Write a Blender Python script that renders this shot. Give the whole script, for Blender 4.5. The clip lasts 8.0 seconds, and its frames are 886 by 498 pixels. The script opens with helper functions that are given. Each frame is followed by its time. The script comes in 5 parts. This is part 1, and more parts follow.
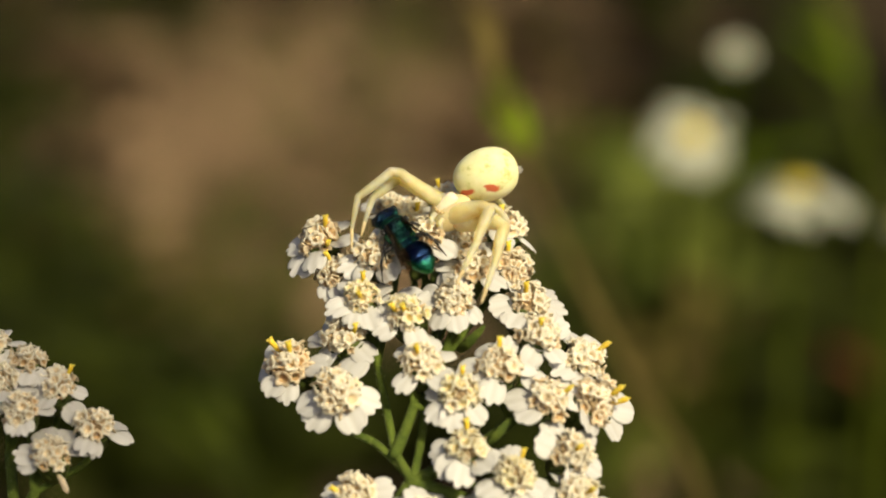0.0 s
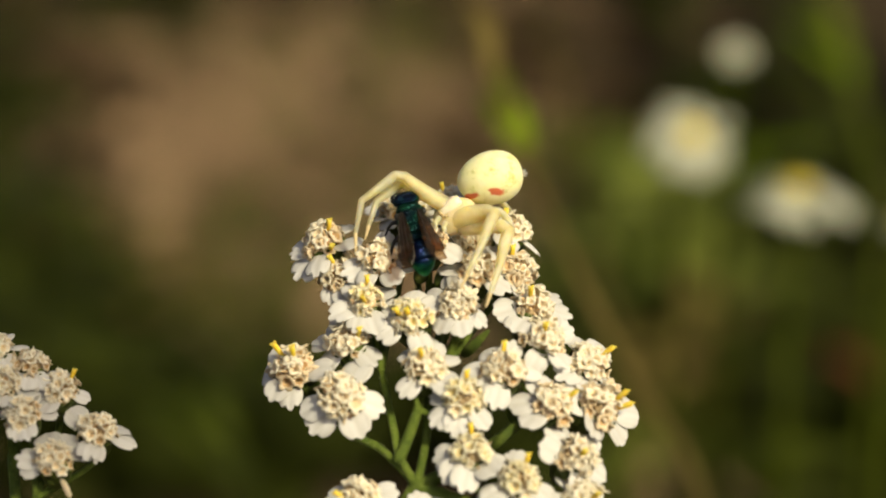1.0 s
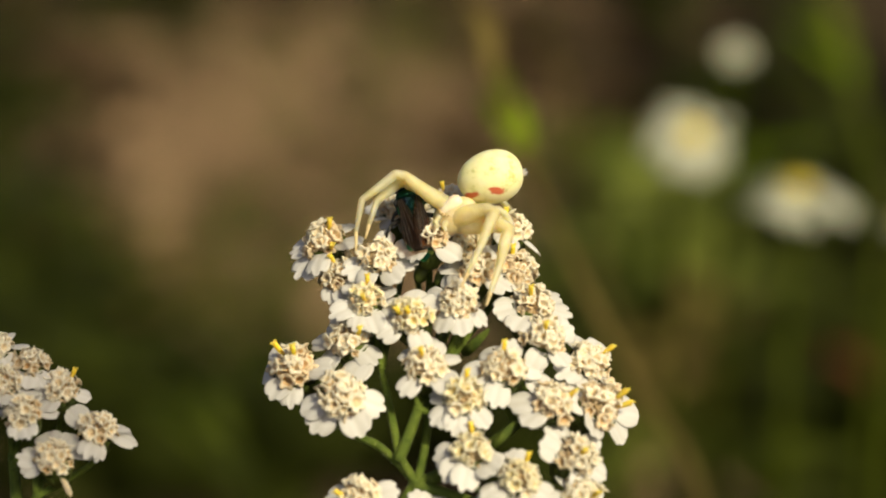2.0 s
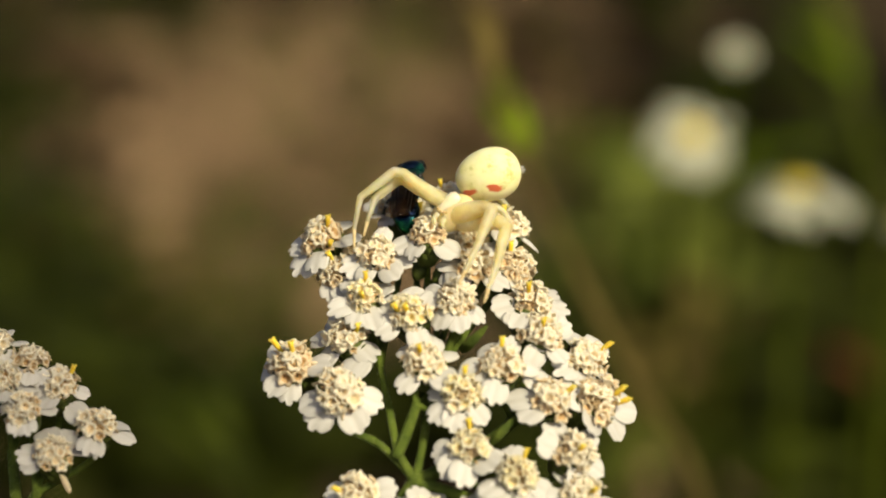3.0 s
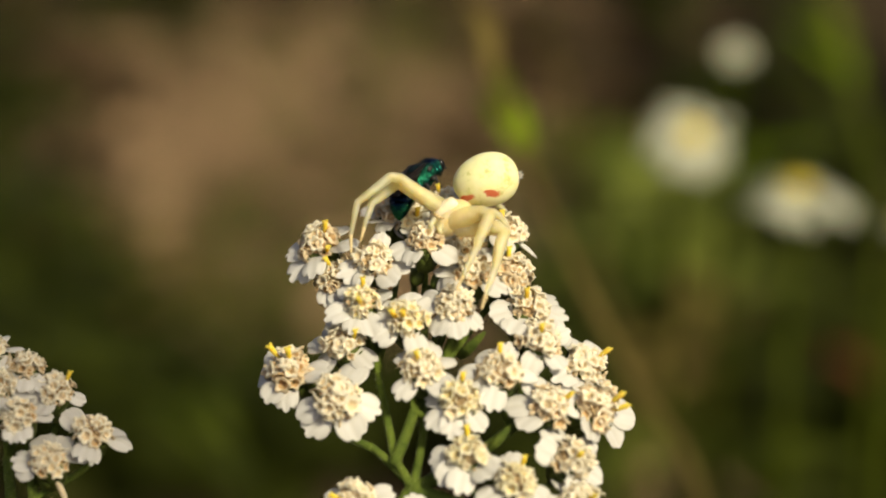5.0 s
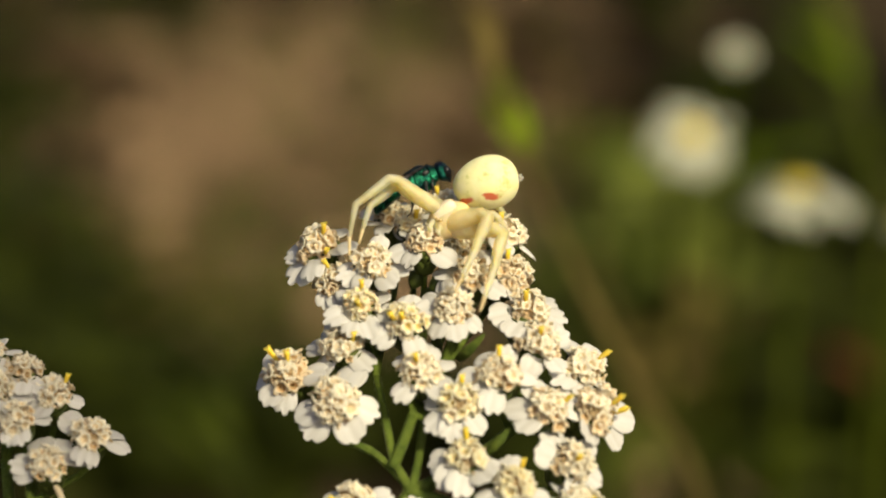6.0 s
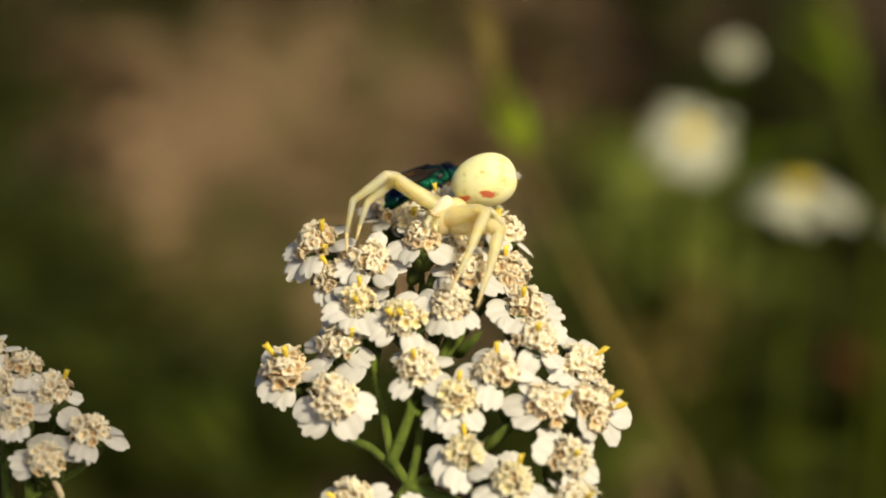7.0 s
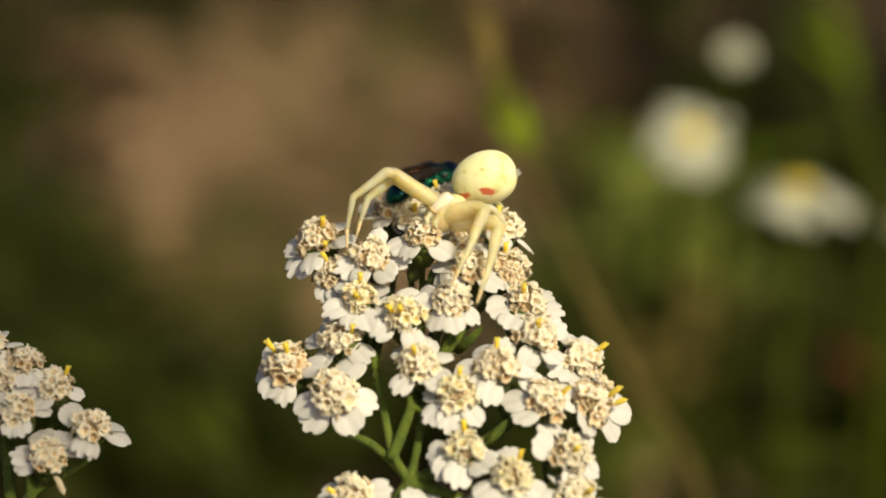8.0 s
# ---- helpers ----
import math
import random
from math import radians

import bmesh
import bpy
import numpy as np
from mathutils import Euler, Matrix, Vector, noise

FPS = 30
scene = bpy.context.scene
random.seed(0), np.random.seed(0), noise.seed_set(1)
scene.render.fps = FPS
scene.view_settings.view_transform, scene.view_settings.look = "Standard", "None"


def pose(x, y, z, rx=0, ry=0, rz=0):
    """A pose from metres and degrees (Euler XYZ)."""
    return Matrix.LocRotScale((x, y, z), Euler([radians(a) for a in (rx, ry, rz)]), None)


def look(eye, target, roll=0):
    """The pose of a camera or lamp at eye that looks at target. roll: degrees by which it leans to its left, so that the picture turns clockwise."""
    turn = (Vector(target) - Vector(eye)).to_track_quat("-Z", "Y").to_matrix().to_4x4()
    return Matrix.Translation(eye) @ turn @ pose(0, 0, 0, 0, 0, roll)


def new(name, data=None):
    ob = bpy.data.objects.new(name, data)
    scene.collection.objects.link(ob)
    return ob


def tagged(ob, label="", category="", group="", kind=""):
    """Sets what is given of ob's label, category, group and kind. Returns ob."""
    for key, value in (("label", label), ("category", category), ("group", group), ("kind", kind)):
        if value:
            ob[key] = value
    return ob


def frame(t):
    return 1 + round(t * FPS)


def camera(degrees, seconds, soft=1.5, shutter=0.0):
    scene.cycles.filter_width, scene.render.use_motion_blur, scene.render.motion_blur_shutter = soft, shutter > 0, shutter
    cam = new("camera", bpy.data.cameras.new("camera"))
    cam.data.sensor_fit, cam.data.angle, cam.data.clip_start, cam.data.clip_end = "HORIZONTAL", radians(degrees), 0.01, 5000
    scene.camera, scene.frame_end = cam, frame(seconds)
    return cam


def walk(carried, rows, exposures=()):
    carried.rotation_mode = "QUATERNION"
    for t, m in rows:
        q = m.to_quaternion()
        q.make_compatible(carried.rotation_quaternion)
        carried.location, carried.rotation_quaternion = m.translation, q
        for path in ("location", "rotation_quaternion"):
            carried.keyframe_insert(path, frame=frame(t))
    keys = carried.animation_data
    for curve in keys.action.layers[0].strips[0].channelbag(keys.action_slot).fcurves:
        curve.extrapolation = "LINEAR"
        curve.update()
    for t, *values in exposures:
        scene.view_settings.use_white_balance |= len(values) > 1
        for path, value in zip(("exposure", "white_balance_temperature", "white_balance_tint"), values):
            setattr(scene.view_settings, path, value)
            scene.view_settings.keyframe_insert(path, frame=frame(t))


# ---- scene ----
# A macro shot of yarrow: lengths below are in millimetres in the "stage" frame, which leans back
# by LEAN degrees: u to the right, v up along the slope of the flower cluster, w out of it.
MM = 0.001
LEAN = 25.0
STAGE = Matrix.Translation((0, 0, 0.43)) @ Matrix.Rotation(radians(90 - LEAN), 4, "X")


def at(p):
    """A stage point in millimetres as a world point in metres."""
    return STAGE @ (Vector(p) * MM)


# ---- camera ----
cam = camera(22.0, 8.0, soft=2.0)
cam.data.dof.use_dof = True
cam.data.dof.focus_distance = 0.1795
cam.data.dof.aperture_fstop = 15.0
EYE = at((0, 0, 175.5))
walk(cam, [(0.0, look(EYE, at((0, 0, 0)))), (8.0, look(EYE, at((0, 0, 0))))],
     exposures=((0.0, 0.03, 7350, 10), (8.0, 0.03, 7350, 10)))

# ---- world and sun ----
TO_SUN = Vector((0.42, -0.54, 0.72)).normalized()
world = bpy.data.worlds.new("world")
scene.world = world
world.use_nodes = True
wn = world.node_tree.nodes
sky = wn.new("ShaderNodeTexSky")
sky.sky_type = "NISHITA"
sky.sun_disc = False
sky.air_density = 0.7
sky.dust_density = 4.5
sky.ozone_density = 0.3
sky.sun_elevation = math.asin(TO_SUN.z)
sky.sun_rotation = math.atan2(TO_SUN.x, TO_SUN.y)
world.node_tree.links.new(sky.outputs[0], wn["Background"].inputs[0])
wn["Background"].inputs[1].default_value = 0.095
sun_data = bpy.data.lights.new("sun", "SUN")
sun_data.energy = 4.7
sun_data.angle = radians(8.0)
sun_data.color = (1.0, 0.935, 0.715)
sun = new("sun", sun_data)
sun.matrix_world = look(TO_SUN * 5, (0, 0, 0))


# ---- materials ----
def material(name):
    m = bpy.data.materials.new(name)
    m.use_nodes = True
    return m, m.node_tree.nodes, m.node_tree.links, m.node_tree.nodes["Principled BSDF"]


def noise_tex(n, l, scale, detail=4.0, rough=0.6):
    co = n.new("ShaderNodeTexCoord")
    t = n.new("ShaderNodeTexNoise")
    t.inputs["Scale"].default_value = scale
    t.inputs["Detail"].default_value = detail
    t.inputs["Roughness"].default_value = rough
    l.new(co.outputs["Object"], t.inputs["Vector"])
    return t


def ramp(n, l, src, stops):
    r = n.new("ShaderNodeValToRGB")
    e = r.color_ramp.elements
    while len(e) < len(stops):
        e.new(0.5)
    for k, (p, c) in zip(e, stops):
        k.position = p
        k.color = (*c, 1)
    l.new(src, r.inputs[0])
    return r


def mixed(n, l, fac, a, b, kind="MIX"):
    """A colour mix; a and b are sockets or colours, fac a socket or a number."""
    x = n.new("ShaderNodeMix")
    x.data_type = "RGBA"
    x.blend_type = kind
    for value, slot in ((fac, 0), (a, 6), (b, 7)):
        if isinstance(value, bpy.types.NodeSocket):
            l.new(value, x.inputs[slot])
        elif slot == 0:
            x.inputs[0].default_value = value
        else:
            x.inputs[slot].default_value = (*value, 1)
    return x.outputs[2]


def bumped(n, l, bsdf, src, strength, distance):
    b = n.new("ShaderNodeBump")
    b.inputs["Strength"].default_value = strength
    b.inputs["Distance"].default_value = distance
    l.new(src, b.inputs["Height"])
    l.new(b.outputs[0], bsdf.inputs["Normal"])


def speckled(name, c1, c2, scale, rough=0.6, bump=0.3, dist=0.0002, vary=0.15, sss=0.0, leaf=0.0, fine=None, grain_depth=0.25, gloss=0.3, clear=0.0, sss_scale=0.0004):
    """A surface of two colours in soft patches, with a finer grain, random per object."""
    m, n, l, b = material(name)
    big = noise_tex(n, l, scale)
    small = noise_tex(n, l, fine or scale * 6, 3.0)
    r = ramp(n, l, big.outputs[0], ((0.3, c1), (0.7, c2)))
    grain = ramp(n, l, small.outputs[0], ((0.25, (1 - grain_depth,) * 3), (0.75, (1 + grain_depth * 0.8,) * 3)))
    col = mixed(n, l, 1.0, r.outputs[0], grain.outputs[0], "MULTIPLY")
    info = n.new("ShaderNodeObjectInfo")
    tone = ramp(n, l, info.outputs["Random"], ((0.0, (1 - vary,) * 3), (1.0, (1 + vary,) * 3)))
    col = mixed(n, l, 1.0, col, tone.outputs[0], "MULTIPLY")
    l.new(col, b.inputs["Base Color"])
    b.inputs["Roughness"].default_value = rough
    b.inputs["Specular IOR Level"].default_value = gloss
    if sss:
        b.inputs["Subsurface Weight"].default_value = sss
        b.inputs["Subsurface Radius"].default_value = (1.0, 0.8, 0.4)
        b.inputs["Subsurface Scale"].default_value = sss_scale
    bumped(n, l, b, small.outputs[0], bump, dist)
    if leaf:
        t = n.new("ShaderNodeBsdfTranslucent")
        l.new(col, t.inputs[0])
        x = n.new("ShaderNodeMixShader")
        x.inputs[0].default_value = leaf
        l.new(b.outputs[0], x.inputs[1])
        l.new(t.outputs[0], x.inputs[2])
        l.new(x.outputs[0], n["Material Output"].inputs[0])
        if clear:
            glassy = n.new("ShaderNodeBsdfTransparent")
            glassy.inputs[0].default_value = (1.0, 0.95, 0.72, 1)
            y = n.new("ShaderNodeMixShader")
            y.inputs[0].default_value = clear
            l.new(x.outputs[0], y.inputs[1])
            l.new(glassy.outputs[0], y.inputs[2])
            l.new(y.outputs[0], n["Material Output"].inputs[0])
    return m


def petal_material():
    m, n, l, b = material("white_petal")
    info = n.new("ShaderNodeObjectInfo")
    co = n.new("ShaderNodeTexCoord")
    mp = n.new("ShaderNodeMapping")
    mp.inputs["Scale"].default_value = (300, 1900, 300)
    l.new(co.outputs["Object"], mp.inputs[0])
    veins = n.new("ShaderNodeTexNoise")
    veins.inputs["Scale"].default_value = 1.0
    veins.inputs["Detail"].default_value = 3.0
    l.new(mp.outputs[0], veins.inputs["Vector"])
    tone = ramp(n, l, info.outputs["Random"], ((0.0, (0.67, 0.67, 0.65)), (1.0, (0.79, 0.79, 0.775))))
    line = ramp(n, l, veins.outputs[0], ((0.3, (0.88, 0.87, 0.83)), (0.6, (1.0, 1.0, 1.0))))
    col = mixed(n, l, 1.0, tone.outputs[0], line.outputs[0], "MULTIPLY")
    l.new(col, b.inputs["Base Color"])
    b.inputs["Roughness"].default_value = 0.55
    b.inputs["Specular IOR Level"].default_value = 0.25
    bumped(n, l, b, veins.outputs[0], 0.2, 0.00006)
    t = n.new("ShaderNodeBsdfTranslucent")
    l.new(col, t.inputs[0])
    x = n.new("ShaderNodeMixShader")
    x.inputs[0].default_value = 0.38
    l.new(b.outputs[0], x.inputs[1])
    l.new(t.outputs[0], x.inputs[2])
    l.new(x.outputs[0], n["Material Output"].inputs[0])
    return m


def metal_shell(name, hues, scale, rough, pits, back, z0, z1, relief=1.0):
    """Iridescent punctured insect shell, darker and bluer along the back."""
    m, n, l, b = material(name)
    t = noise_tex(n, l, scale, 2.0)
    r = ramp(n, l, t.outputs[0], hues)
    co = n.new("ShaderNodeTexCoord")
    v = n.new("ShaderNodeTexVoronoi")
    v.inputs["Scale"].default_value = pits
    l.new(co.outputs["Object"], v.inputs["Vector"])
    xyz = n.new("ShaderNodeSeparateXYZ")
    l.new(co.outputs["Object"], xyz.inputs[0])
    band = n.new("ShaderNodeMapRange")
    band.interpolation_type = "SMOOTHSTEP"
    band.inputs["From Min"].default_value = z0
    band.inputs["From Max"].default_value = z1
    l.new(xyz.outputs["Z"], band.inputs["Value"])
    dark = ramp(n, l, t.outputs[0], back)
    col = mixed(n, l, band.outputs[0], r.outputs[0], dark.outputs[0])
    l.new(col, b.inputs["Base Color"])
    b.inputs["Metallic"].default_value = 0.9
    b.inputs["Roughness"].default_value = rough
    bumped(n, l, b, v.outputs["Distance"], relief, 0.00010)
    return m


def wing_material():
    m, n, l, b = material("smoky_wing")
    t = noise_tex(n, l, 1500.0, 3.0)
    r = ramp(n, l, t.outputs[0], ((0.3, (0.014, 0.009, 0.006)), (0.7, (0.05, 0.030, 0.017))))
    l.new(r.outputs[0], b.inputs["Base Color"])
    b.inputs["Roughness"].default_value = 0.3
    bumped(n, l, b, t.outputs[0], 0.3, 0.00003)
    clear = n.new("ShaderNodeBsdfTransparent")
    clear.inputs[0].default_value = (0.78, 0.62, 0.44, 1)
    x = n.new("ShaderNodeMixShader")
    x.inputs[0].default_value = 0.75
    l.new(b.outputs[0], x.inputs[1])
    l.new(clear.outputs[0], x.inputs[2])
    l.new(x.outputs[0], n["Material Output"].inputs[0])
    return m


def abdomen_material():
    """Pale yellow spider skin with two red flank marks."""
    m, n, l, b = material("spider_abdomen_skin")
    big = noise_tex(n, l, 900.0, 4.0)
    fine = noise_tex(n, l, 9000.0, 3.0)
    patch = noise_tex(n, l, 2600.0, 2.0)
    base = ramp(n, l, big.outputs[0], ((0.34, (0.48, 0.49, 0.18)), (0.46, (0.73, 0.715, 0.38)), (0.8, (0.81, 0.80, 0.53))))
    co = n.new("ShaderNodeTexCoord")
    col = base.outputs[0]
    for (cu, cv, cw), (ru, rv, rw), turn in ABDOMEN_MARKS:
        mp = n.new("ShaderNodeMapping")
        mp.vector_type = "TEXTURE"
        mp.inputs["Location"].default_value = (cu * MM, cv * MM, cw * MM)
        mp.inputs["Rotation"].default_value = (0, 0, radians(turn))
        mp.inputs["Scale"].default_value = (ru * MM, rv * MM, rw * MM)
        l.new(co.outputs["Object"], mp.inputs[0])
        length = n.new("ShaderNodeVectorMath")
        length.operation = "LENGTH"
        l.new(mp.outputs[0], length.inputs[0])
        edge = n.new("ShaderNodeMath")
        edge.operation = "MULTIPLY_ADD"
        edge.inputs[1].default_value = 0.7
        l.new(patch.outputs[0], edge.inputs[0])
        l.new(length.outputs["Value"], edge.inputs[2])
        mask = ramp(n, l, edge.outputs[0], ((0.92, (1, 1, 1)), (1.0, (0, 0, 0))))
        mask.color_ramp.elements[0].position = 0.80
        col = mixed(n, l, mask.outputs[0], col, (0.55, 0.13, 0.06))
    l.new(col, b.inputs["Base Color"])
    b.inputs["Roughness"].default_value = 0.6
    b.inputs["Specular IOR Level"].default_value = 0.3
    b.inputs["Subsurface Weight"].default_value = 0.5
    b.inputs["Subsurface Radius"].default_value = (1.0, 0.85, 0.3)
    b.inputs["Subsurface Scale"].default_value = 0.0007
    bumped(n, l, b, fine.outputs[0], 0.25, 0.00005)
    return m


ABDOMEN_MARKS = (((-1.55, -1.46, 0.85), (1.4, 0.42, 2.6), 16.0), ((0.5, -1.10, 1.85), (1.2, 0.46, 2.6), -4.0))
PETAL = petal_material()
FLORET = speckled("floret_cream", (0.90, 0.855, 0.70), (0.95, 0.92, 0.82), 900, 0.6, 0.2, 0.00004, 0.06, leaf=0.5)
THROAT = speckled("floret_throat", (0.82, 0.68, 0.44), (0.91, 0.81, 0.60), 1400, 0.7, 0.2, 0.00004, 0.15, leaf=0.45)
AGED = speckled("floret_aged", (0.82, 0.69, 0.47), (0.92, 0.84, 0.67), 1100, 0.65, 0.2, 0.00004, 0.10, leaf=0.5)
AGED_THROAT = speckled("floret_aged_throat", (0.60, 0.38, 0.17), (0.78, 0.58, 0.33), 1400, 0.7, 0.2, 0.00004, 0.2, leaf=0.35)
LEMON = speckled("floret_lemon", (0.90, 0.85, 0.60), (0.94, 0.92, 0.80), 900, 0.6, 0.2, 0.00004, 0.06, leaf=0.5)
LEMON_THROAT = speckled("floret_lemon_throat", (0.84, 0.68, 0.28), (0.90, 0.80, 0.48), 1400, 0.7, 0.2, 0.00004, 0.12, leaf=0.45)
ANTHER = speckled("anther_yellow", (0.88, 0.60, 0.04), (0.93, 0.78, 0.18), 1800, 0.6, 0.4, 0.00006, 0.15, sss=0.5, leaf=0.2)
RECEPTACLE = speckled("receptacle_tan", (0.60, 0.42, 0.22), (0.80, 0.65, 0.42), 1500, 0.8, 0.4, 0.0001, 0.2, leaf=0.35)
STEM = speckled("stem_green", (0.075, 0.125, 0.016), (0.17, 0.235, 0.034), 900, 0.6, 1.0, 0.0002, 0.15, leaf=0.25, fine=7000)
DOWN = speckled("stem_down", (0.34, 0.40, 0.20), (0.50, 0.55, 0.34), 900, 0.6, 0.1, 0.00003, 0.1, leaf=0.4)
BRACT = speckled("bract_green", (0.05, 0.075, 0.013), (0.12, 0.15, 0.03), 800, 0.6, 0.4, 0.0001, 0.15, leaf=0.1)
SKIN = speckled("spider_skin", (0.68, 0.54, 0.26), (0.78, 0.66, 0.38), 700, 0.42, 0.12, 0.00003, 0.04, sss=1.0, leaf=0.12, fine=5000, grain_depth=0.05, sss_scale=0.0022)
LEG_SKIN = speckled("spider_leg_skin", (0.70, 0.59, 0.32), (0.85, 0.78, 0.53), 700, 0.42, 0.12, 0.00003, 0.04, sss=1.0, leaf=0.12, fine=5000, grain_depth=0.05, clear=0.45, sss_scale=0.0022)
PALE = speckled("spider_pale_skin", (0.82, 0.74, 0.55), (0.88, 0.82, 0.66), 900, 0.4, 0.12, 0.00003, 0.03, sss=0.6, leaf=0.2, grain_depth=0.06)
TARSUS = speckled("spider_tarsus", (0.60, 0.48, 0.24), (0.76, 0.64, 0.38), 2500, 0.4, 0.2, 0.00003, 0.1, leaf=0.3)
CLAW = speckled("spider_brown", (0.30, 0.19, 0.06), (0.45, 0.30, 0.10), 3000, 0.5, 0.2, 0.00003, 0.1)
SPIDER_SKIN = abdomen_material()
GREEN_SHELL = metal_shell("green_shell", ((0.32, (0.003, 0.020, 0.035)), (0.45, (0.005, 0.10, 0.070)), (0.58, (0.016, 0.30, 0.16)), (0.74, (0.005, 0.10, 0.13))), 900, 0.30, 6500,
                          ((0.38, (0.001, 0.008, 0.016)), (0.54, (0.002, 0.028, 0.024)), (0.72, (0.004, 0.070, 0.036))), 0.0001, 0.0007)
BLUE_SHELL = metal_shell("blue_shell", ((0.30, (0.003, 0.012, 0.040)), (0.48, (0.003, 0.050, 0.070)), (0.60, (0.008, 0.15, 0.11)), (0.75, (0.016, 0.20, 0.10))), 900, 0.28, 8000,
                         ((0.4, (0.001, 0.003, 0.014)), (0.58, (0.001, 0.007, 0.030)), (0.75, (0.003, 0.036, 0.042))), 0.0001, 0.0006)
GASTER_SHELL = metal_shell("gaster_shell", ((0.32, (0.002, 0.012, 0.022)), (0.46, (0.003, 0.042, 0.034)), (0.60, (0.009, 0.145, 0.07)), (0.74, (0.030, 0.20, 0.045))), 800, 0.20, 15000,
                           ((0.40, (0.002, 0.006, 0.030)), (0.54, (0.002, 0.018, 0.050)), (0.66, (0.003, 0.060, 0.060)), (0.80, (0.008, 0.13, 0.08))), 0.0002, 0.0006, 0.22)
DARK = speckled("insect_black", (0.010, 0.010, 0.010), (0.03, 0.03, 0.03), 3000, 0.35, 0.3, 0.00003, 0.1)
EYE_DARK = speckled("insect_eye", (0.004, 0.005, 0.006), (0.010, 0.011, 0.013), 9000, 0.10, 0.05, 0.00001, 0.0)
WING = wing_material()
SOIL = speckled("meadow_soil", (0.008, 0.0065, 0.0035), (0.052, 0.036, 0.019), 4, 0.95, 0.8, 0.01, 0, fine=90, gloss=0.08)
PALE_LEAF = speckled("pale_leaf_green", (0.085, 0.11, 0.018), (0.15, 0.18, 0.035), 60, 0.5, 0.3, 0.0005, 0.1, leaf=0.3, gloss=0.08)
STALK = speckled("olive_stalk", (0.062, 0.048, 0.013), (0.115, 0.088, 0.026), 60, 0.7, 0.3, 0.0005, 0.1, gloss=0.08)
DEAD = speckled("withered_leaf", (0.022, 0.015, 0.007), (0.075, 0.048, 0.022), 40, 0.8, 0.3, 0.001, 0.3, leaf=0.2, gloss=0.08)
STRAW = speckled("dry_straw", (0.195, 0.130, 0.074), (0.44, 0.305, 0.185), 30, 0.8, 0.3, 0.001, 0.3, gloss=0.08)
GRASS = speckled("grass_green", (0.030, 0.044, 0.004), (0.085, 0.11, 0.009), 60, 0.55, 0.3, 0.0005, 0.25, leaf=0.3, gloss=0.08)
# Green darkened so the colour itself carries the background's shade.
SHADED_WEED = speckled("shaded_weed_green", (0.010, 0.014, 0.002), (0.036, 0.046, 0.005), 60, 0.6, 0.3, 0.0005, 0.25, leaf=0.2, gloss=0.08)
LIME = speckled("young_leaf_green", (0.10, 0.17, 0.004), (0.19, 0.28, 0.008), 60, 0.5, 0.3, 0.0005, 0.1, leaf=0.35, gloss=0.08)
RAY = speckled("daisy_white", (0.37, 0.39, 0.29), (0.50, 0.52, 0.42), 200, 0.6, 0.2, 0.0003, 0.05, leaf=0.2)
YOLK = speckled("daisy_yellow", (0.46, 0.35, 0.02), (0.60, 0.48, 0.05), 700, 0.7, 0.6, 0.0004, 0.1)
RUST = speckled("rust_leaf", (0.16, 0.035, 0.015), (0.24, 0.07, 0.03), 80, 0.7, 0.3, 0.0005, 0.2)


# ---- mesh tools ----
def mesh_of(name, bm, *mats):
    me = bpy.data.meshes.new(name)
    bm.normal_update()
    bm.to_mesh(me)
    bm.free()
    for m in mats:
        me.materials.append(m)
    me.shade_smooth()
    return me


def part(name, bm, mat, parent, label="", m=None):
    """Links a bmesh, or a mesh that is made, as one mesh object under a thing or a part."""
    me = bm if isinstance(bm, bpy.types.Mesh) else mesh_of(name, bm, mat)
    ob = new(name, me)
    ob.parent = parent
    if m is not None:
        ob.matrix_basis = m
    if label:
        ob["label"] = label
    return ob


def thing(name, m, label, category, group=""):
    ob = new(name)
    ob.empty_display_size = 0.002
    ob.matrix_basis = m
    return tagged(ob, label, category, group)


def ring_mesh(bm, rings, close=(True, True)):
    """Skins a list of rings of points; caps the ends."""
    rows = [[bm.verts.new(p) for p in r] for r in rings]
    k = len(rows[0])
    for a, b in zip(rows, rows[1:]):
        for i in range(k):
            bm.faces.new((a[i], a[(i + 1) % k], b[(i + 1) % k], b[i]))
    if close[0]:
        bm.faces.new(rows[0][::-1])
    if close[1]:
        bm.faces.new(rows[-1])
    return rows


def tube(bm, pts, radii, k=8):
    """A tapered round tube along points."""
    pts = [Vector(p) for p in pts]
    side, rings = None, []
    for i, p in enumerate(pts):
        way = (pts[min(i + 1, len(pts) - 1)] - pts[max(i - 1, 0)]).normalized()
        if side is None:
            side = way.orthogonal().normalized()
        side = (side - way * side.dot(way)).normalized()
        up = way.cross(side)
        rings.append([p + (side * math.cos(a) + up * math.sin(a)) * radii[i] for a in (2 * math.pi * j / k for j in range(k))])
    ring_mesh(bm, rings)
    return bm


def curve_points(a, b, ta, tb, n=8):
    """Points on a smooth curve from a to b with end tangents."""
    out = []
    for i in range(n + 1):
        t = i / n
        out.append(a * (2 * t ** 3 - 3 * t ** 2 + 1) + ta * (t ** 3 - 2 * t ** 2 + t) + b * (3 * t ** 2 - 2 * t ** 3) + tb * (t ** 3 - t ** 2))
    return out


